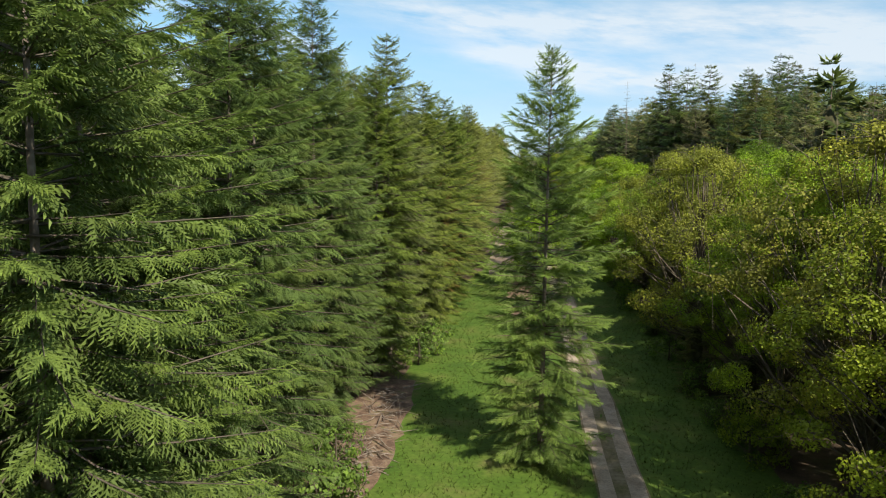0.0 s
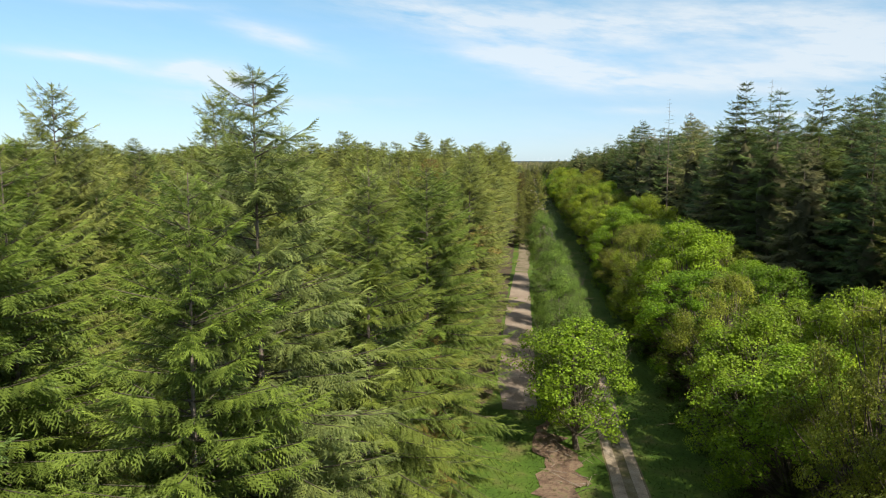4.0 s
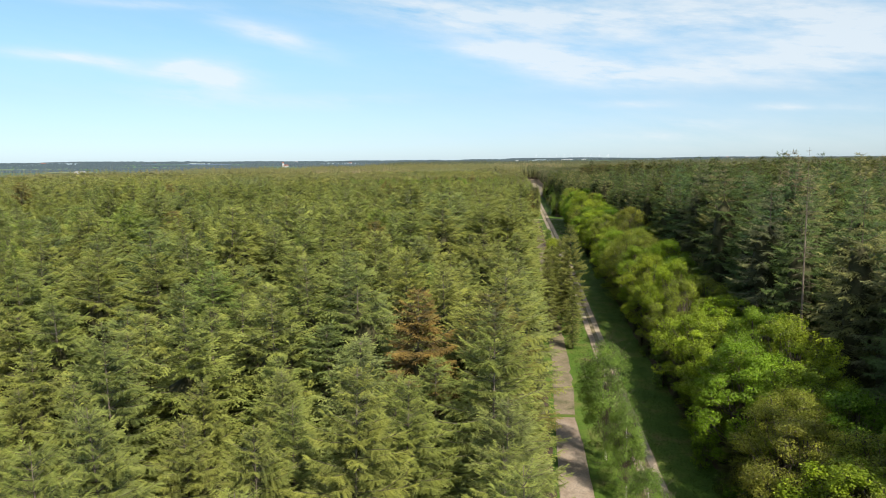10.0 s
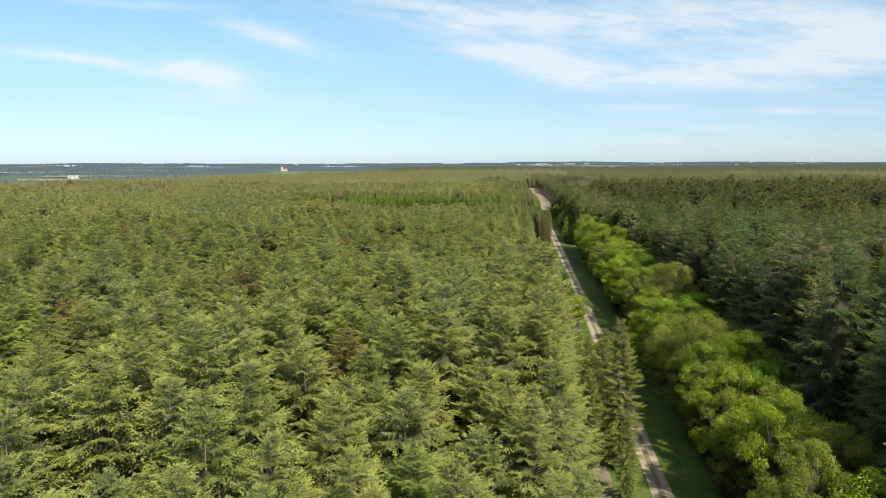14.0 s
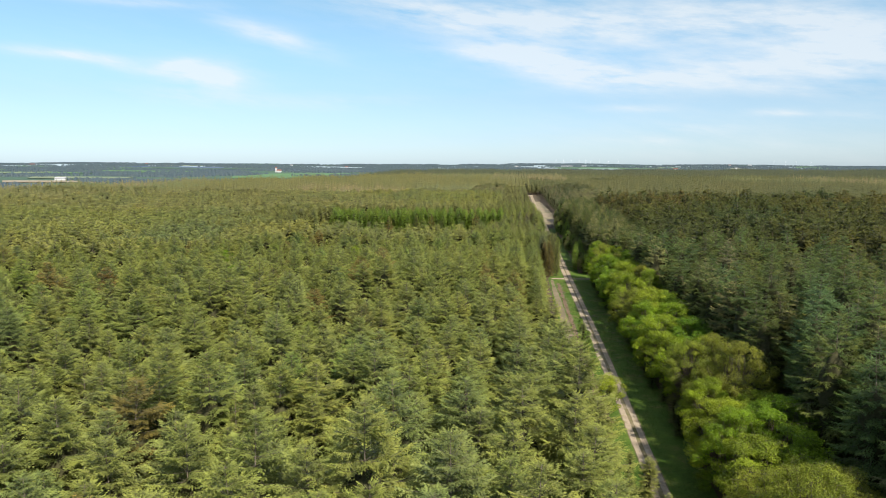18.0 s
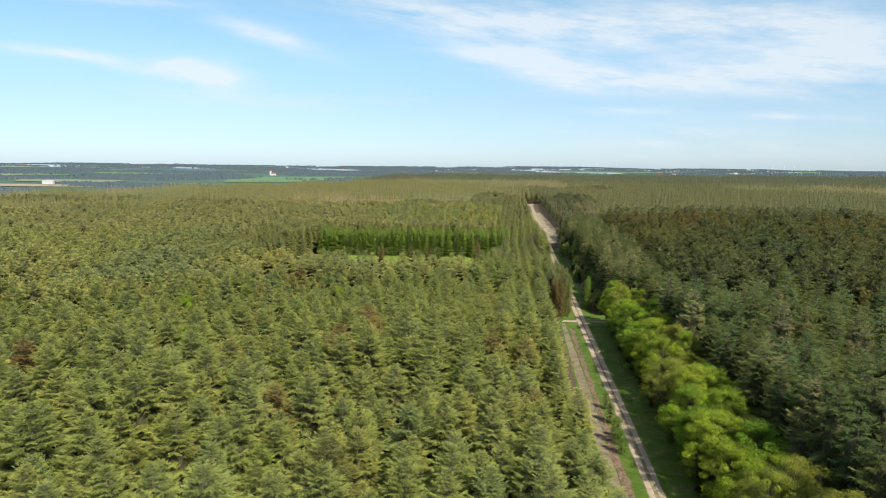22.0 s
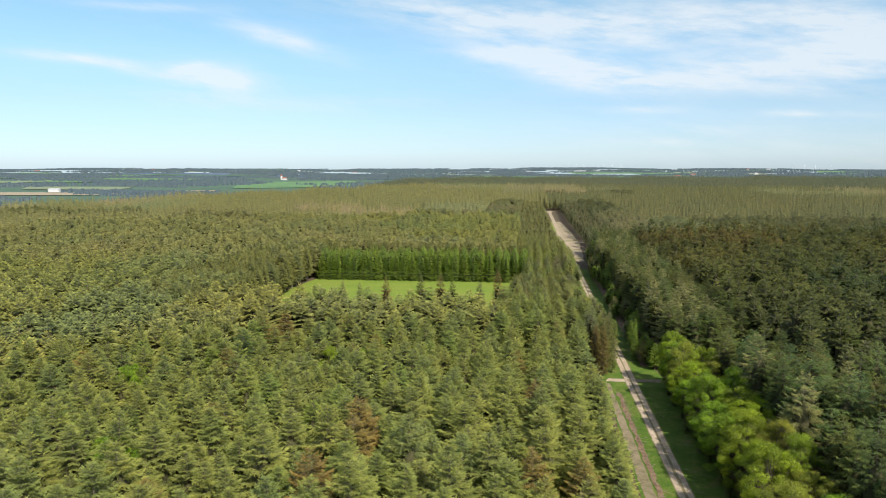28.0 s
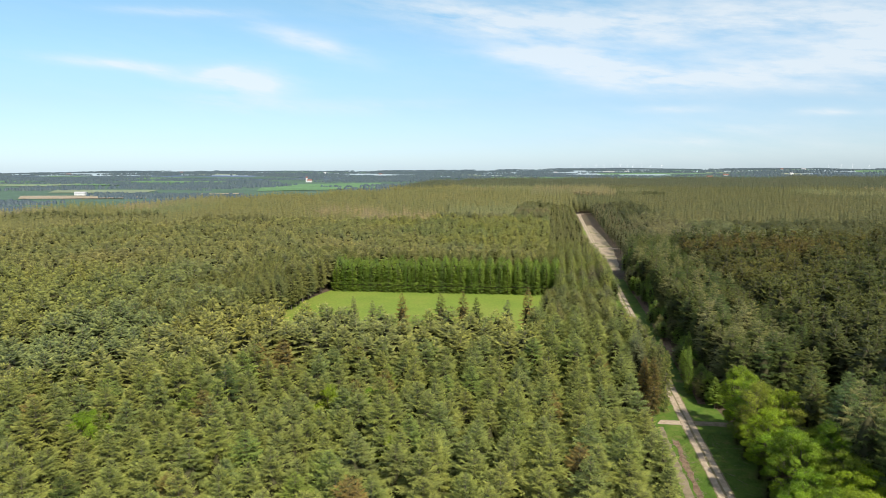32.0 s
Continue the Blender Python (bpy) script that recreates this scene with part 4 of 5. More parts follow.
# the stand that closes up to the straight road beyond the crossing
for j in range(0, 56):
    for i in range(0, 6):
        y = 436 + j * 4.9 + rng.uniform(-1.4, 1.4)
        x = (14 if y < 600 else 12.5 if y < 660 else 17) + i * 4.9 + rng.uniform(-1.3, 1.3)
        if gap_to_line(x, y) > 159 and x < 38:
            stand_tree("spruce", MID_DARK, x, y, 0.86, right_stand, DARK_NEEDLE if rng.uniform() < 0.7 else OLIVE_NEEDLE, sz=rng.uniform(0.62, 0.84))
for x0, x1, y0, y1 in ((-33, -9, 466, 546), (-38, -9, 612, 690), (-150, -32, 614, 628), (-180, -142, 460, 640)):
    for a in np.arange(x0, x1, 5.0):
        for b in np.arange(y0, y1, 5.0):
            x, y = a + rng.uniform(-1.4, 1.4), b + rng.uniform(-1.4, 1.4)
            stand_tree("conifer", MID, x, y, 0.85, left_stand, DULL_NEEDLE, sz=rng.uniform(0.78, 0.92) * (0.75 if y < 550 and x > -40 else 1.0))

# the stands go on beside and behind the flight line
for j in range(-3, 15):
    for i in range(-9, 8):
        x, y = i * 36 + (-28.0 if i < 0 else 40.0), j * 36 + 18.0
        d = gap_to_line(x, y)
        if 45 < d < 230 and not in_view(x, y, 2) and not (x > 0 and y < 50 and x < 62):
            block(FAR if x < 0 else FAR_SLIM, x, y, NEEDLE if x < 0 else DARK_NEEDLE, 1.15)

# belts along the straight road, beyond the crossing
for j in range(0, 44):
    y = 446 + j * 4.4
    for i in range(0, 6):
        x = -5.2 - i * 4.2 + rng.uniform(-0.8, 0.8)
        yy = y + rng.uniform(-1.2, 1.2)
        open_side = 490 < yy < 562
        if x < -12 and (yy < 545 or yy > 562) or (open_side and x > -6.5):
            continue
        stand_tree("spruce", MID_DARK if i else MID, x, yy, rng.uniform(0.55, 0.72) if not open_side else 0.6, right_stand, NEEDLE if rng.uniform() < 0.8 else GREY_NEEDLE, sz=rng.uniform(0.3, 0.4) if open_side else None)
for j in range(0, 28):
    for i in range(0, 5):
        x, y = -9.5 - i * 4.6 + rng.uniform(-0.8, 0.8), 548 + j * 4.4 + rng.uniform(-1, 1)
        k = float(np.interp(y, [545, 600], [0.36, 0.66])) * rng.uniform(0.9, 1.1)
        stand_tree("spruce", MID_DARK, x, y, 0.72, right_stand, NEEDLE if rng.uniform() < 0.8 else GREY_NEEDLE, sz=k)
for j in range(0, 48):
    for i in range(0, 5):
        for side in (-1, 1):
            y = 675 + j * 10.2 + rng.uniform(-2, 2)
            x = side * ((11.5 if side < 0 else 15.5) + i * 5.4) + rng.uniform(-1.5, 1.5)
            stand_tree("spruce", MID_DARK, x, y, rng.uniform(0.5, 0.68), right_stand, OLIVE_NEEDLE if side < 0 else GREY_NEEDLE)

# hedge of spruces behind the meadow, and single trees before it
for j in range(0, 4):
    for i in range(0, 25):
        x = -139 + i * 4.5 + rng.uniform(-0.5, 0.5)
        y = 586 + j * 4.2 + (x + 131) * 0.02 + rng.uniform(-0.5, 0.5)
        s = 0.82 * rng.uniform(0.92, 1.06)
        if j == 0:
            tree("row_spruce", "spruce_tree", x, y, s * 1.3, "bright green spruce in the dense row behind the meadow", "spruce row behind the meadow", GREEN_NEEDLE, sz=s)
        else:
            stand_tree("spruce", MID, x, y, s, right_stand, GREEN_NEEDLE)

# trees before the meadow, seen against the bright grass
for x, tall, leaf in ((-98, 18.6, OLIVE_NEEDLE), (-90.6, 17.8, OLIVE_NEEDLE), (-82, 19.9, BROWN_NEEDLE), (-68.6, 20.8, DARK_NEEDLE), (-61.6, 21.3, BROWN_NEEDLE), (-56.4, 19.6, DARK_NEEDLE), (-46.8, 18.9, GREY_NEEDLE), (-40, 22.8, BROWN_NEEDLE), (-30.2, 19.3, OLIVE_NEEDLE)):
    tree("spruce%d" % rng.integers(4), "spruce_tree", x, 479 + rng.uniform(-2, 2), tall / 27 * 0.9, "dark spruce standing at the meadow's edge" if leaf is DARK_NEEDLE else "thin greyish spruce at the meadow's edge", "spruces before the meadow", leaf, sz=tall / 27)

# the oak row on the sunny side of the spruces
n_oak = 0
for row, x0 in ((0, 9.3), (1, 14.4)):
    # the row begins unseen behind the camera, added to shade the grass ahead
    y = -38.0 + row * 3
    while y < 422:
        x = x0 + rng.uniform(-0.9, 0.9) + (0.8 if y > 250 else 0)
        tall = float(np.interp(y, [0, 80, 130, 270, 420], [16.6, 16.0, 15.5, 16.5, 15.5])) * rng.uniform(0.74, 1.1)
        thin = rng.uniform() < (0.4 if y < 200 else 0.22)
        key = "thin_oak%d" % rng.integers(2) if thin else "near_oak%d" % rng.integers(2) if y < 75 else "oak%d" % rng.integers(4)
        w = rng.uniform(0.82, 1.28)
        tree(key, "oak_tree", x, y, w, "young oak with thin buff-green budding leaves in the row" if thin else "bushy oak with bright yellow-green spring leaves in the row", "oaks along the track", sz=tall / (14 if thin else 15))
        n_oak += 1
        y += rng.uniform(6.0, 9.0)
# small spruces and bushes that grow under the oaks' edge
y = 40.0
while y < 420:
    s = rng.uniform(0.45, 1.0)
    tree("young", "young_spruce", 7.6 + rng.uniform(-0.6, 1.0), y, s, "small dark spruce growing under the oaks", "young spruces under the oaks", DARK_NEEDLE)
    y += rng.uniform(4, 11)
y = 24.0
while y < 200:
    s = rng.uniform(0.6, 1.4)
    tree("bush", "bush", 7.0 + rng.uniform(-0.4, 1.2), y, s, "low leafy bush at the foot of the oaks", "bushes under the oaks", None if rng.uniform() < 0.5 else BIRCH_LEAF, category="bush")
    y += rng.uniform(4, 9)

# trees on the verge between the soil strip and the track
tree("lone", "conifer_tree", -3.8, 35.3, 1.06, "tall slender green conifer standing alone on the grass verge", leaf=LONE_NEEDLE, turn=0.4)
tree("small_oak", "oak_tree", -3.2, 88.0, 1.6, "small round oak with yellow-green leaves on the verge", "small oaks on the verge", sz=1.27)
tree("small_oak", "oak_tree", -4.0, 277.0, 0.95, "small round oak with yellow-green leaves on the verge", "small oaks on the verge", sz=1.0)
for x, y, s in ((-3.2, 94, 0.78), (-3.9, 101, 0.9), (-3.0, 109, 0.85), (-3.9, 118, 0.95), (-3.3, 127, 0.8), (-4.0, 136, 0.72), (-4.1, 158, 0.98), (-3.2, 150, 0.7)):
    tree("birch%d" % rng.integers(2), "birch_tree", x, y, s, "slender birch with hanging grey-green foliage on the verge", "birches on the verge", sz=s * 1.02)
for x, y, s in ((-4.2, 208, 1.0), (-5.6, 214, 0.86), (-4.0, 226, 0.62), (-4.6, 199, 0.55), (-7.0, 221, 0.72), (-8.4, 206, 0.7), (-7.6, 232, 0.6)):
    tree("fir%d" % rng.integers(5), "conifer_tree", x, y, s * 0.85, "green conifer standing on the verge by the track", "conifers on the verge", sz=s)
for x, y, s in ((-2.3, 248, 0.9), (-2.9, 240, 0.6), (-3.4, 256, 0.5), (-3.2, 322, 0.5), (-3.4, 330, 0.7)):
    tree("young", "young_spruce", x, y, s, "small green conifer growing on the verge", "young conifers on the verge", NEEDLE)
for x, y, s in ((-3.4, 314, 0.35), (-3.6, 319, 0.42), (-3.2, 338, 0.3)):
    tree("birch0", "birch_sapling", x, y, s, "thin young birch with sparse leaves on the verge", "birch saplings on the verge")
for x, y, s in ((-2.2, 68, 1.0), (-3.2, 72, 1.3), (-2.0, 74.5, 0.9), (-13.2, 24, 1.3), (-13.8, 28, 1.6), (-14.2, 33, 1.2), (-13.4, 20, 1.4), (-12.8, 52, 1.2), (-12.2, 56, 1.4)):
    tree("bush", "bush", x, y, s, "small leafy green bush at the grass edge", "bushes on the verge", BIRCH_LEAF, category="bush")
# both sides of the road just past the crossing
for x, y, s, leaf in ((-4.4, 433, 0.8, NEEDLE), (-5.2, 438, 0.86, OLIVE_NEEDLE), (-3.8, 441, 0.6, NEEDLE), (-6.0, 446, 0.8, GREY_NEEDLE), (-3.6, 452, 0.66, NEEDLE), (-7.2, 430, 0.75, BROWN_NEEDLE), (-9.5, 433, 0.7, BROWN_NEEDLE)):
    tree("fir%d" % rng.integers(5), "conifer_tree", x, y, s * 0.7, "slim conifer beside the forest road crossing", "conifers at the crossing", leaf, sz=s)
for x, y, s in ((4.6, 452, 0.62), (4.2, 447, 0.5), (5.4, 460, 0.5), (8.0, 470, 0.6), (10.5, 655, 0.8), (12, 648, 0.85), (9.5, 610, 0.7)):
    tree("fir%d" % rng.integers(5), "larch_tree", x, y, s * 0.72, "slender fresh green larch beside the forest road", "larches by the road", GREEN_NEEDLE, sz=s)
for k in range(58):
    y = rng.uniform(434, 500) if k < 18 else rng.uniform(500, 668)
    stand_tree("larch", MID, rng.uniform(5.0, 10.5), y, rng.uniform(0.5, 0.65), right_stand, GREEN_NEEDLE if rng.uniform() < 0.6 else OLIVE_NEEDLE, sz=rng.uniform(0.3, 0.45) if y < 556 else rng.uniform(0.4, 0.65))
gorse = tree("bush", "gorse_bush", -3.6, 533, 1.7, "gorse bush covered in bright yellow flowers", leaf=GORSE_FLOWER, category="bush")
for x, y, s in ((-96, 330, 1.0), (-60, 372, 0.8), (-78, 395, 0.85), (-70, 398, 0.8), (-118, 372, 0.9), (-104, 402, 0.7)):
    tree("oak%d" % rng.integers(4), "oak_tree", x, y, s, "bright green broadleaved tree among the conifers", "broadleaved trees in the stand", sz=s * 1.25)

for x, y, s in ((-13.4, 72, 0.72), (-15.2, 127, 0.8), (-14.6, 118, 0.7), (-13.8, 352, 0.72)):
    tree("fir%d" % rng.integers(5), "conifer_tree", x, y, s, "browning half-dead conifer at the stand's edge", "browning conifers", BROWN_NEEDLE)

for x, y, s in ((-22.6, 67, 1.3), (-28.0, 62, 1.3)):
    tree("fir%d" % rng.integers(5), "conifer_tree", x, y, 0.95, "tall green conifer whose leader rises above the stand", "conifers of the stand", sz=s)

tree_parts("pine", broadleaf(560, 17, 3.1, 60, 210, 0.16, 0.5, 1.0, trunk_r=0.17), BROWN_NEEDLE, BARK)
tree("pine", "pine_tree", -13.6, 106, 1.0, "browning pine with a rounded rusty crown at the stand's edge", leaf=BROWN_NEEDLE)

# bare tops that stand out of the spruces
def bare_conifer(seed, tall):
    return conifer(seed, tall, 1.9, 0.45, whorl=0.8, per=4, step=0.5, pairs=2, spray=0.35, droop=0.2, lift=0.1, sparse=0.2, core=0)


tree_parts("snag", bare_conifer(500, 33), GREY_NEEDLE, BARK)
for x, y, s in ((19.5, 168, 1.02), (27, 140, 1.04), (34, 150, 0.92), (41, 205, 0.9), (30, 262, 0.85), (47, 300, 0.85), (60, 255, 0.88)):
    tree("snag", "bare_spruce", x, y, s * 0.8, "thin half-dead spruce with bare grey branches above the others", "half-dead spruces", sz=s)
for x, y, s in ((-40, 176, 0.66), (-52, 226, 0.68), (-31, 292, 0.66), (-62, 262, 0.66), (-23, 318, 0.62)):
    tree("snag", "dead_conifer", x, y, s * 0.9, "dead conifer with bare pale branches in the stand", "dead conifers in the stand", BROWN_NEEDLE, sz=s)


# dead wood on the ground
def sticks(name, spots, n, label, length=(0.5, 1.8), seed=1):
    g = np.random.default_rng(seed)
    a, b, r = [], [], []
    for (x0, x1, y0, y1), share in spots:
        m = int(n * share)
        x, y = g.uniform(x0, x1, m), g.uniform(y0, y1, m)
        z = height(x, y) + g.uniform(0.05, 0.4, m)
        d = unit(np.stack([g.normal(0, 1, m), g.normal(0, 1, m), g.normal(0, 0.22, m)], 1)) * g.uniform(*length, m)[:, None]
        p = np.stack([x, y, z], 1)
        a.append(p), b.append(p + d), r.append(g.uniform(0.012, 0.05, m))
    a, b, r = np.concatenate(a), np.concatenate(b), np.concatenate(r)
    m = (a + b) / 2 + g.normal(0, 0.06, a.shape)
    v, t = joined([tubes(a, m, r, r * 0.8, 4), tubes(m, b, r * 0.8, r * 0.4, 4)])
    return tagged(new(name, mesh_of(name, v, t, [DEADWOOD])), label, "dead wood", kind="stuff")


sticks("dead_branches", [((-14.5, -12.0, 29, 46), 0.22), ((-5.4, -4.0, 270, 415), 0.5)], 900, "heap of broken pale dead branches at the forest edge", seed=2)
sticks("fallen_twigs", [((2, 8, 300, 420), 0.4), ((-6, -2, 60, 100), 0.3), ((20, 60, 270, 330), 0.3)], 260, "scattered pale fallen branches on the grass", (0.8, 2.6), seed=3)


# grass tufts
def tufts(n, spans, seed):
    g = np.random.default_rng(seed)
    vs, tot = [], sum((s[1] - s[0]) * (s[3] - s[2]) for s in spans)
    for x0, x1, y0, y1 in spans:
        m = int(n * (x1 - x0) * (y1 - y0) / tot)
        x, y = g.uniform(x0, x1, m), g.uniform(y0, y1, m)
        p = np.stack([x, y, height(x, y) + 0.0], 1)
        for k in range(3):
            d = np.stack([g.normal(0, 0.1, m), g.normal(0, 0.1, m), g.uniform(0.08, 0.22, m)], 1)
            w = unit(np.stack([g.normal(0, 1, m), g.normal(0, 1, m), np.zeros(m)], 1)) * g.uniform(0.012, 0.03, m)[:, None]
            vs.append(np.stack([p - w, p + w, p + d], 1).reshape(-1, 3))
    v = np.concatenate(vs)
    return tagged(new("grass_tufts", mesh_of("grass_tufts", v, np.arange(len(v)).reshape(-1, 3), [TUFT])), "tufts of green grass on the verge", "grass", kind="stuff")


TUFT = foliage("grass_blades", [(0.05, 0.08, 0.012), (0.075, 0.1, 0.018)], (0.6, 1.3), 0.3)
tufts(52000, [(-11.5, -5.0, 24, 96), (-5.5, -1.3, 24, 180), (1.4, 7.2, 24, 180), (-5.2, -1.7, 180, 420), (1.8, 8.5, 180, 420)], 4)


# far farmland
def far_field(corners, mat, label):
    c = np.array(corners, float)
    n = 8
    u, w = np.meshgrid(np.linspace(0, 1, n), np.linspace(0, 1, n))
    p = (c[0] * (1 - u)[..., None] * (1 - w)[..., None] + c[1] * u[..., None] * (1 - w)[..., None] + c[2] * u[..., None] * w[..., None] + c[3] * (1 - u)[..., None] * w[..., None])
    z = height(p[..., 0], p[..., 1]) + 1.2
    v = np.concatenate([p, z[..., None]], -1).reshape(-1, 3)
    i = np.arange((n - 1) * n).reshape(n - 1, n)[:, :-1].ravel()
    t = np.concatenate([np.stack([i, i + 1, i + n + 1], 1), np.stack([i, i + n + 1, i + n], 1)])
    tagged(new("field", mesh_of("field", v, t, [mat])), label, "field", kind="structure")


for corners, k, label in (
        ([(-710, 1760), (-470, 1900), (-560, 2350), (-860, 2150)], 0, "broad green wheat field beyond the forest"),
        ([(-1020, 1400), (-800, 1460), (-830, 1560), (-1100, 1500)], 2, "tan heath beyond the forest"),
        ([(-1150, 1640), (-930, 1660), (-980, 1800), (-1240, 1780)], 3, "pale green field beyond the forest"),
        ([(-780, 1600), (-690, 1625), (-705, 1665), (-800, 1640)], 2, "strip of tan stubble field"),
        ([(745, 3300), (880, 3000), (1010, 3050), (900, 3400)], 4, "pale ripening barley field on the far plain"),
        ([(-520, 514 + 420), (-475, 925), (-480, 934), (-530, 941)], 2, "bare sandy patch in the forest"),
        ([(40, 1960), (150, 1960), (150, 2040), (40, 2040)], 1, "green clearing in the far forest"),
        ([(-1400, 2300), (-1100, 2350), (-1180, 2600), (-1500, 2560)], 0, "green field on the far plain"),
        ([(-700, 3300), (-350, 3350), (-400, 3700), (-760, 3650)], 3, "pale field on the far plain"),
        ([(-300, 2900), (100, 2950), (80, 3200), (-330, 3150)], 0, "green field on the far plain"),
        ([(350, 3000), (640, 2950), (700, 3250), (380, 3300)], 1, "green field on the far plain"),
        ([(1200, 3300), (1500, 3150), (1650, 3450), (1300, 3600)], 0, "green field on the far plain"),
        ([(-1700, 3300), (-1300, 3400), (-1350, 3700), (-1800, 3600)], 3, "pale field on the far plain")):
    far_field(corners, FIELDS[k], label)
g = np.random.default_rng(77)
for k in range(46):
    a, r = radians(g.uniform(-44, 27)), g.uniform(2300, 4300)
    lim = float(np.interp(math.degrees(a), *np.array(REACH).T))
    if r < lim + 250:
        continue
    x, y = -32 + r * math.sin(a), 261 + r * math.cos(a)
    w, d, s = g.uniform(90, 260), g.uniform(60, 150), g.uniform(-40, 40)
    far_field([(x - w, y - d), (x + w, y - d + s), (x + w + s, y + d), (x - w + s, y + d)], FIELDS[int(g.choice([0, 1, 1, 3, 5, 4], p=[0.32, 0.22, 0.22, 0.12, 0.12, 0.0]))], "field on the far plain")


def far_woods():
    """Hedgerows and copses on the plain, as many low rounded crowns."""
    g = np.random.default_rng(31)
    vs, ts, tint, n = [], [], [], 0

    def crown(x, y, r, h):
        nonlocal n
        m = 6
        z = hz(x, y) - 0.5
        a = np.arange(m) * 2 * np.pi / m + g.uniform(0, 6)
        lo = np.stack([x + np.cos(a) * r * g.uniform(0.8, 1.2, m), y + np.sin(a) * r * g.uniform(0.8, 1.2, m), np.full(m, z)], 1)
        hi = np.stack([x + np.cos(a) * r * g.uniform(0.5, 0.8, m), y + np.sin(a) * r * g.uniform(0.5, 0.8, m), z + h * g.uniform(0.6, 0.85, m)], 1)
        vs.append(np.concatenate([lo, hi, [[x, y, z + h]]]))
        i = np.arange(m)
        j = (i + 1) % m
        ts.append(np.concatenate([np.stack([i, j, j + m], 1), np.stack([i, j + m, i + m], 1), np.stack([i + m, j + m, np.full(m, 2 * m)], 1)]) + n)
        tint.append(np.full(3 * m, g.uniform(0, 1)))
        n += 2 * m + 1

    for k in range(420):
        a, r = radians(g.uniform(-46, 29)), 1050 + 3600 * g.uniform(0, 1) ** 0.8
        lim = float(np.interp(math.degrees(a), *np.array(REACH).T))
        if r < lim + 60:
            continue
        x, y = -32 + r * math.sin(a), 261 + r * math.cos(a)
        if -900 < x < -440 and 1700 < y < 2350:
            continue
        long, deep = g.uniform(40, 240), g.choice([6, 8, 30, 60])
        tilt = g.uniform(-0.35, 0.35)
        for q in range(int(long * (1 + deep / 14) / 4.5)):
            u, w = g.uniform(-long, long), g.uniform(-deep, deep)
            crown(x + u, y + u * tilt + w, g.uniform(3, 6), g.uniform(3.5, 8))
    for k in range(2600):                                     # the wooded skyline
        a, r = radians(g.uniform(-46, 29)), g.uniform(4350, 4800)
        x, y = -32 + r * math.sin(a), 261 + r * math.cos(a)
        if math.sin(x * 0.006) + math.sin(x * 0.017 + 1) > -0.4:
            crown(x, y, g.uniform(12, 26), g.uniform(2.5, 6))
    # leaves tinted blue to stand for haze over the far plain
    leaf = foliage("hazed_wood_leaves", [(0.052, 0.076, 0.108), (0.06, 0.086, 0.115), (0.046, 0.072, 0.108)], (0.9, 1.1), 0.1)
    tagged(new("far_woods", mesh_of("far_woods", np.concatenate(vs), np.concatenate(ts), [leaf], tint=np.concatenate(tint))), "hedgerows and copses on the far plain, coloured in bluish haze", "woods", kind="stuff")


far_woods()


# far buildings
def box(bm, x0, x1, y0, y1, z0, z1):
    vs = [bm.verts.new(c) for c in ((x0, y0, z0), (x1, y0, z0), (x1, y1, z0), (x0, y1, z0), (x0, y0, z1), (x1, y0, z1), (x1, y1, z1), (x0, y1, z1))]
    for f in ((0, 1, 5, 4), (1, 2, 6, 5), (2, 3, 7, 6), (3, 0, 4, 7), (4, 5, 6, 7), (3, 2, 1, 0)):
        bm.faces.new([vs[i] for i in f])


def gable(bm, x0, x1, y0, y1, z0, z1):
    ym = (y0 + y1) / 2
    vs = [bm.verts.new(c) for c in ((x0, y0, z0), (x1, y0, z0), (x1, y1, z0), (x0, y1, z0), (x0, ym, z1), (x1, ym, z1))]
    for f in ((0, 1, 5, 4), (2, 3, 4, 5), (0, 4, 3), (1, 2, 5), (3, 2, 1, 0)):
        bm.faces.new([vs[i] for i in f])


def bm_part(name, build, mat, parent, label=""):
    bm = bmesh.new()
    build(bm)
    me = bpy.data.meshes.new(name)
    bm.to_mesh(me)
    bm.free()
    me.materials.append(mat)
    ob = new(name, me)
    ob.parent = parent
    return tagged(ob, label)


def building(name, x, y, w, d, h, roof_h, roof, label, group="", turn=0.0, tower=None):
    root = tagged(new(name), label, "building", group)
    root.matrix_basis = pose(x, y, hz(x, y) + 0.5, 0, 0, turn)
    bm_part("wall", lambda bm: box(bm, -w / 2, w / 2, -d / 2, d / 2, -2, h), PLASTER, root)
    bm_part("roof", lambda bm: gable(bm, -w / 2 - 0.5, w / 2 + 0.5, -d / 2 - 0.6, d / 2 + 0.6, h + 0.02, h + roof_h), roof, root)
    if tower:
        tw, th = tower
        tower_ob = bm_part("tower", lambda bm: box(bm, -w / 2 - tw, -w / 2 - 0.02, -tw / 2, tw / 2, -2, th), PLASTER, root)
        bm_part("tower_roof", lambda bm: gable(bm, -w / 2 - tw - 0.3, -w / 2 + 0.3, -tw / 2 - 0.3, tw / 2 + 0.3, th + 0.02, th + 5), ROOF_TILE, tower_ob)


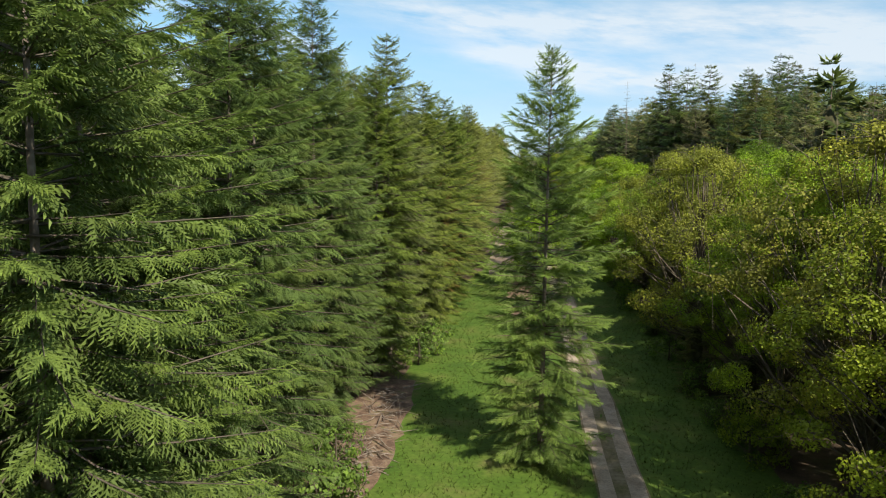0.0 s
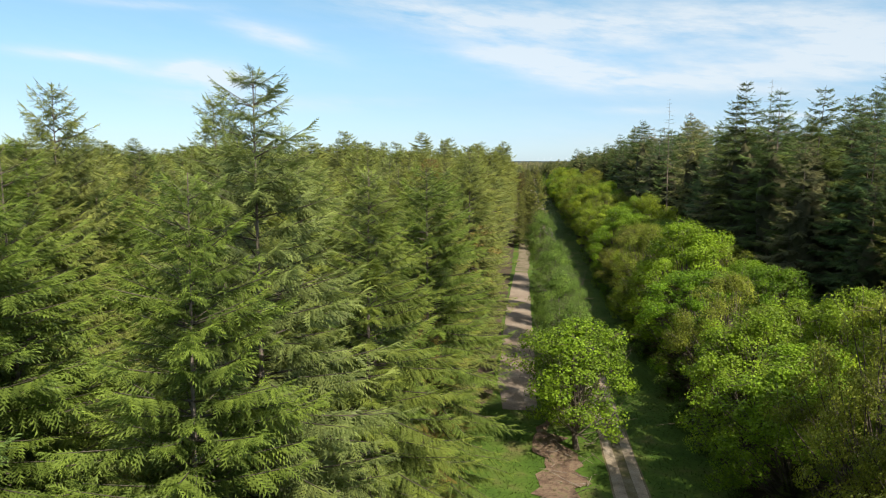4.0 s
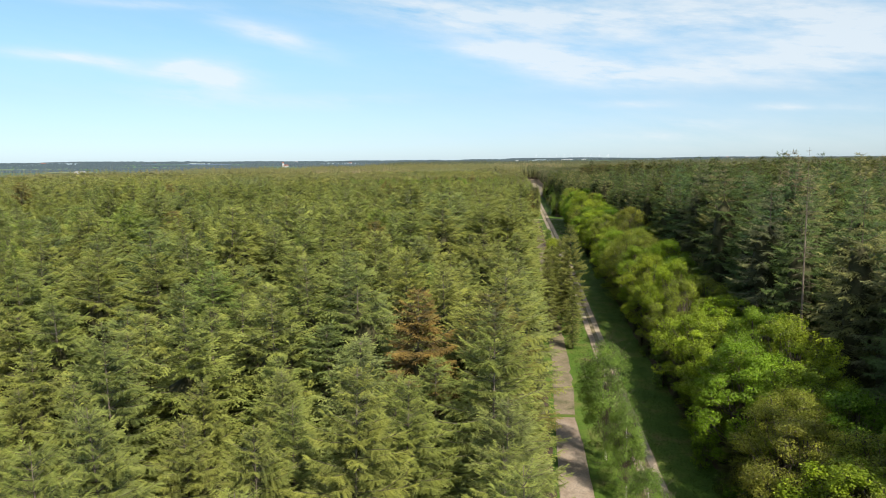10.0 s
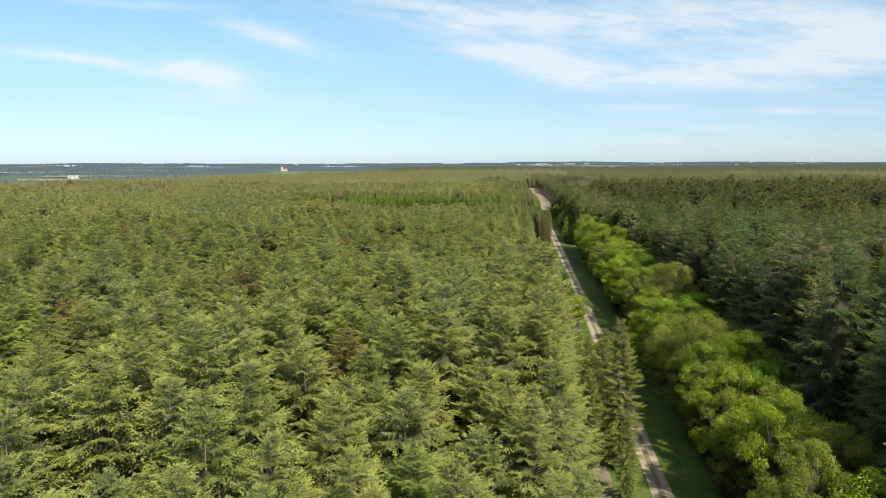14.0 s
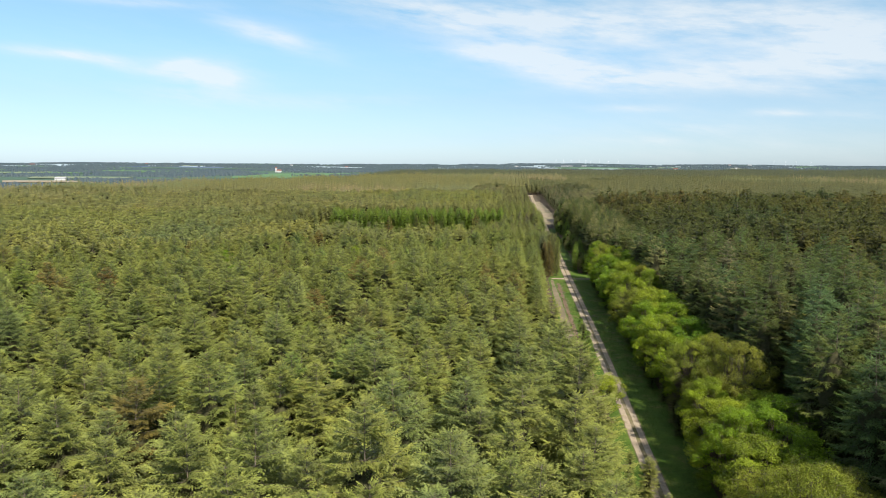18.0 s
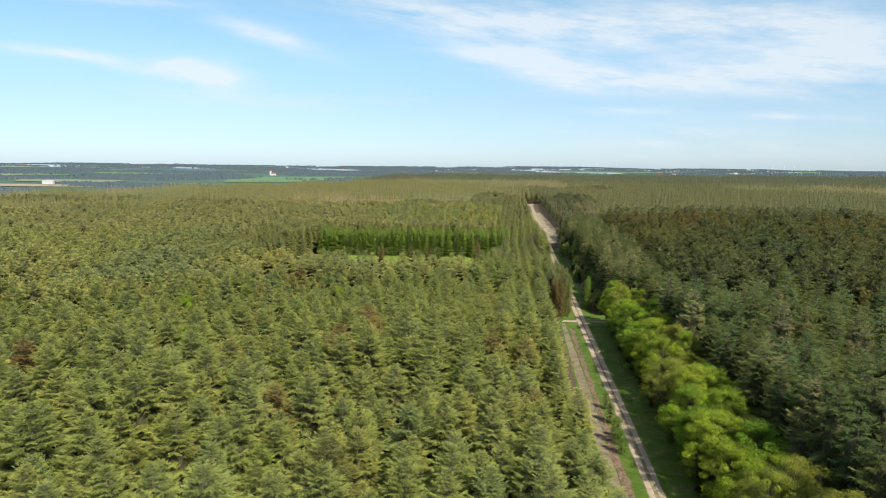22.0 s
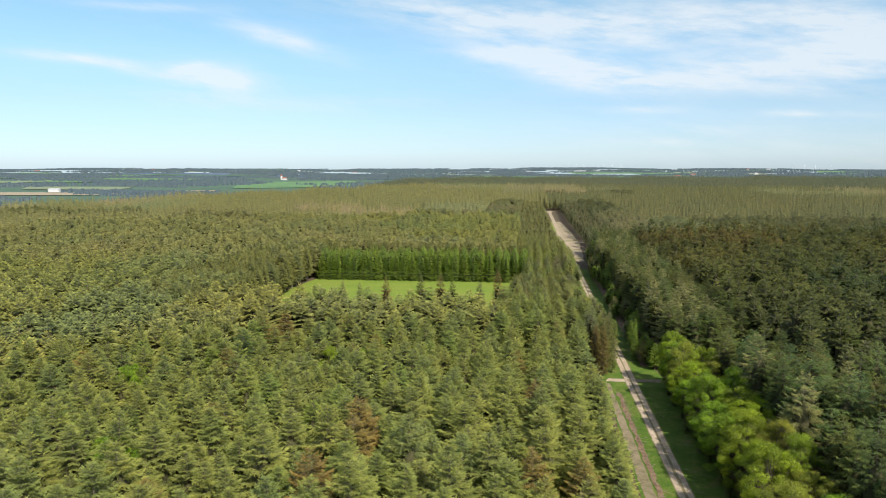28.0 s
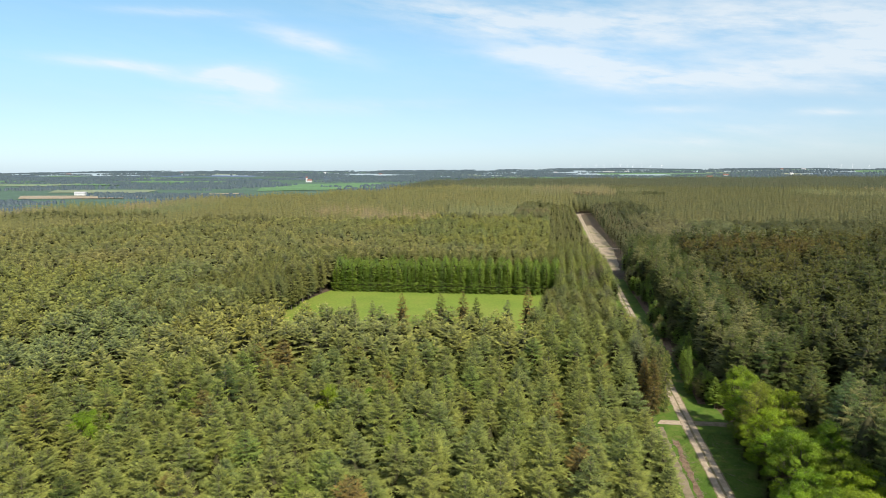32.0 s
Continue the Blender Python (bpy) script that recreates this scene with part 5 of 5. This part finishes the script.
building("church", -822, 2420, 15, 7, 5, 4, ROOF_TILE, "white village church with a tower and red tiled roof", tower=(5, 13))
for x, y, w in ((240, 3790, 58), (330, 3830, 20)):
    building("factory_hall", x, y, w, 24, 7, 1.5, GREY_ROOF, "long white factory hall on the far plain", "factory halls")
g = np.random.default_rng(9)
for k in range(10):
    a, r = radians(g.uniform(-38, 26)), g.uniform(2600, 4200)
    lim = float(np.interp(math.degrees(a), *np.array(REACH).T))
    if r < lim + 200:
        continue
    building("farmhouse", -32 + r * math.sin(a), 261 + r * math.cos(a), g.uniform(12, 22), g.uniform(7, 9), 3.5, 4, ROOF_TILE if g.uniform() < 0.5 else GREY_ROOF, "small white farmhouse on the far plain", "farmhouses", g.uniform(-40, 40))
building("barn", -1010, 1560, 22, 10, 4, 3, GREY_ROOF, "long low barn beside the heath", turn=12)


def turbine(x, y, spin):
    root = tagged(new("wind_turbine"), "white three-bladed wind turbine on the skyline", "wind turbine", "wind turbines")
    root.matrix_basis = pose(x, y, hz(x, y), 0, 0, spin * 0.3) @ Matrix.Scale(0.5, 4)
    top = 46.0

    def mesh(name, a, b, ra, rb, parent):
        v, t = tubes(np.array([a], float), np.array([b], float), [ra], [rb], 6)
        ob = new(name, mesh_of(name, v, t, [STEEL]))
        ob.parent = parent
        return ob
    mesh("tower", (0, 0, -1), (0, 0, top), 1.1, 0.6, root)
    nacelle = mesh("nacelle", (0, -2.5, top + 0.6), (0, 3, top + 0.6), 1.2, 1.0, root)
    for k in range(3):
        a = radians(spin + 120 * k)
        mesh("blade", (0, -2.7, top + 0.6), (math.sin(a) * 22, -2.7, top + 0.6 + math.cos(a) * 22), 0.7, 0.2, nacelle)


g = np.random.default_rng(12)
for k in range(14):
    a = radians(float(np.interp(k, [0, 13], [1.8, 8.4])) + g.uniform(-0.25, 0.25))
    turbine(-32 + 4650 * math.sin(a), 261 + 4650 * math.cos(a), g.uniform(0, 120))
for a in (20.1, 20.9, 21.6, 22.6):
    turbine(-32 + 4650 * math.sin(radians(a)), 261 + 4650 * math.cos(radians(a)), g.uniform(0, 120))
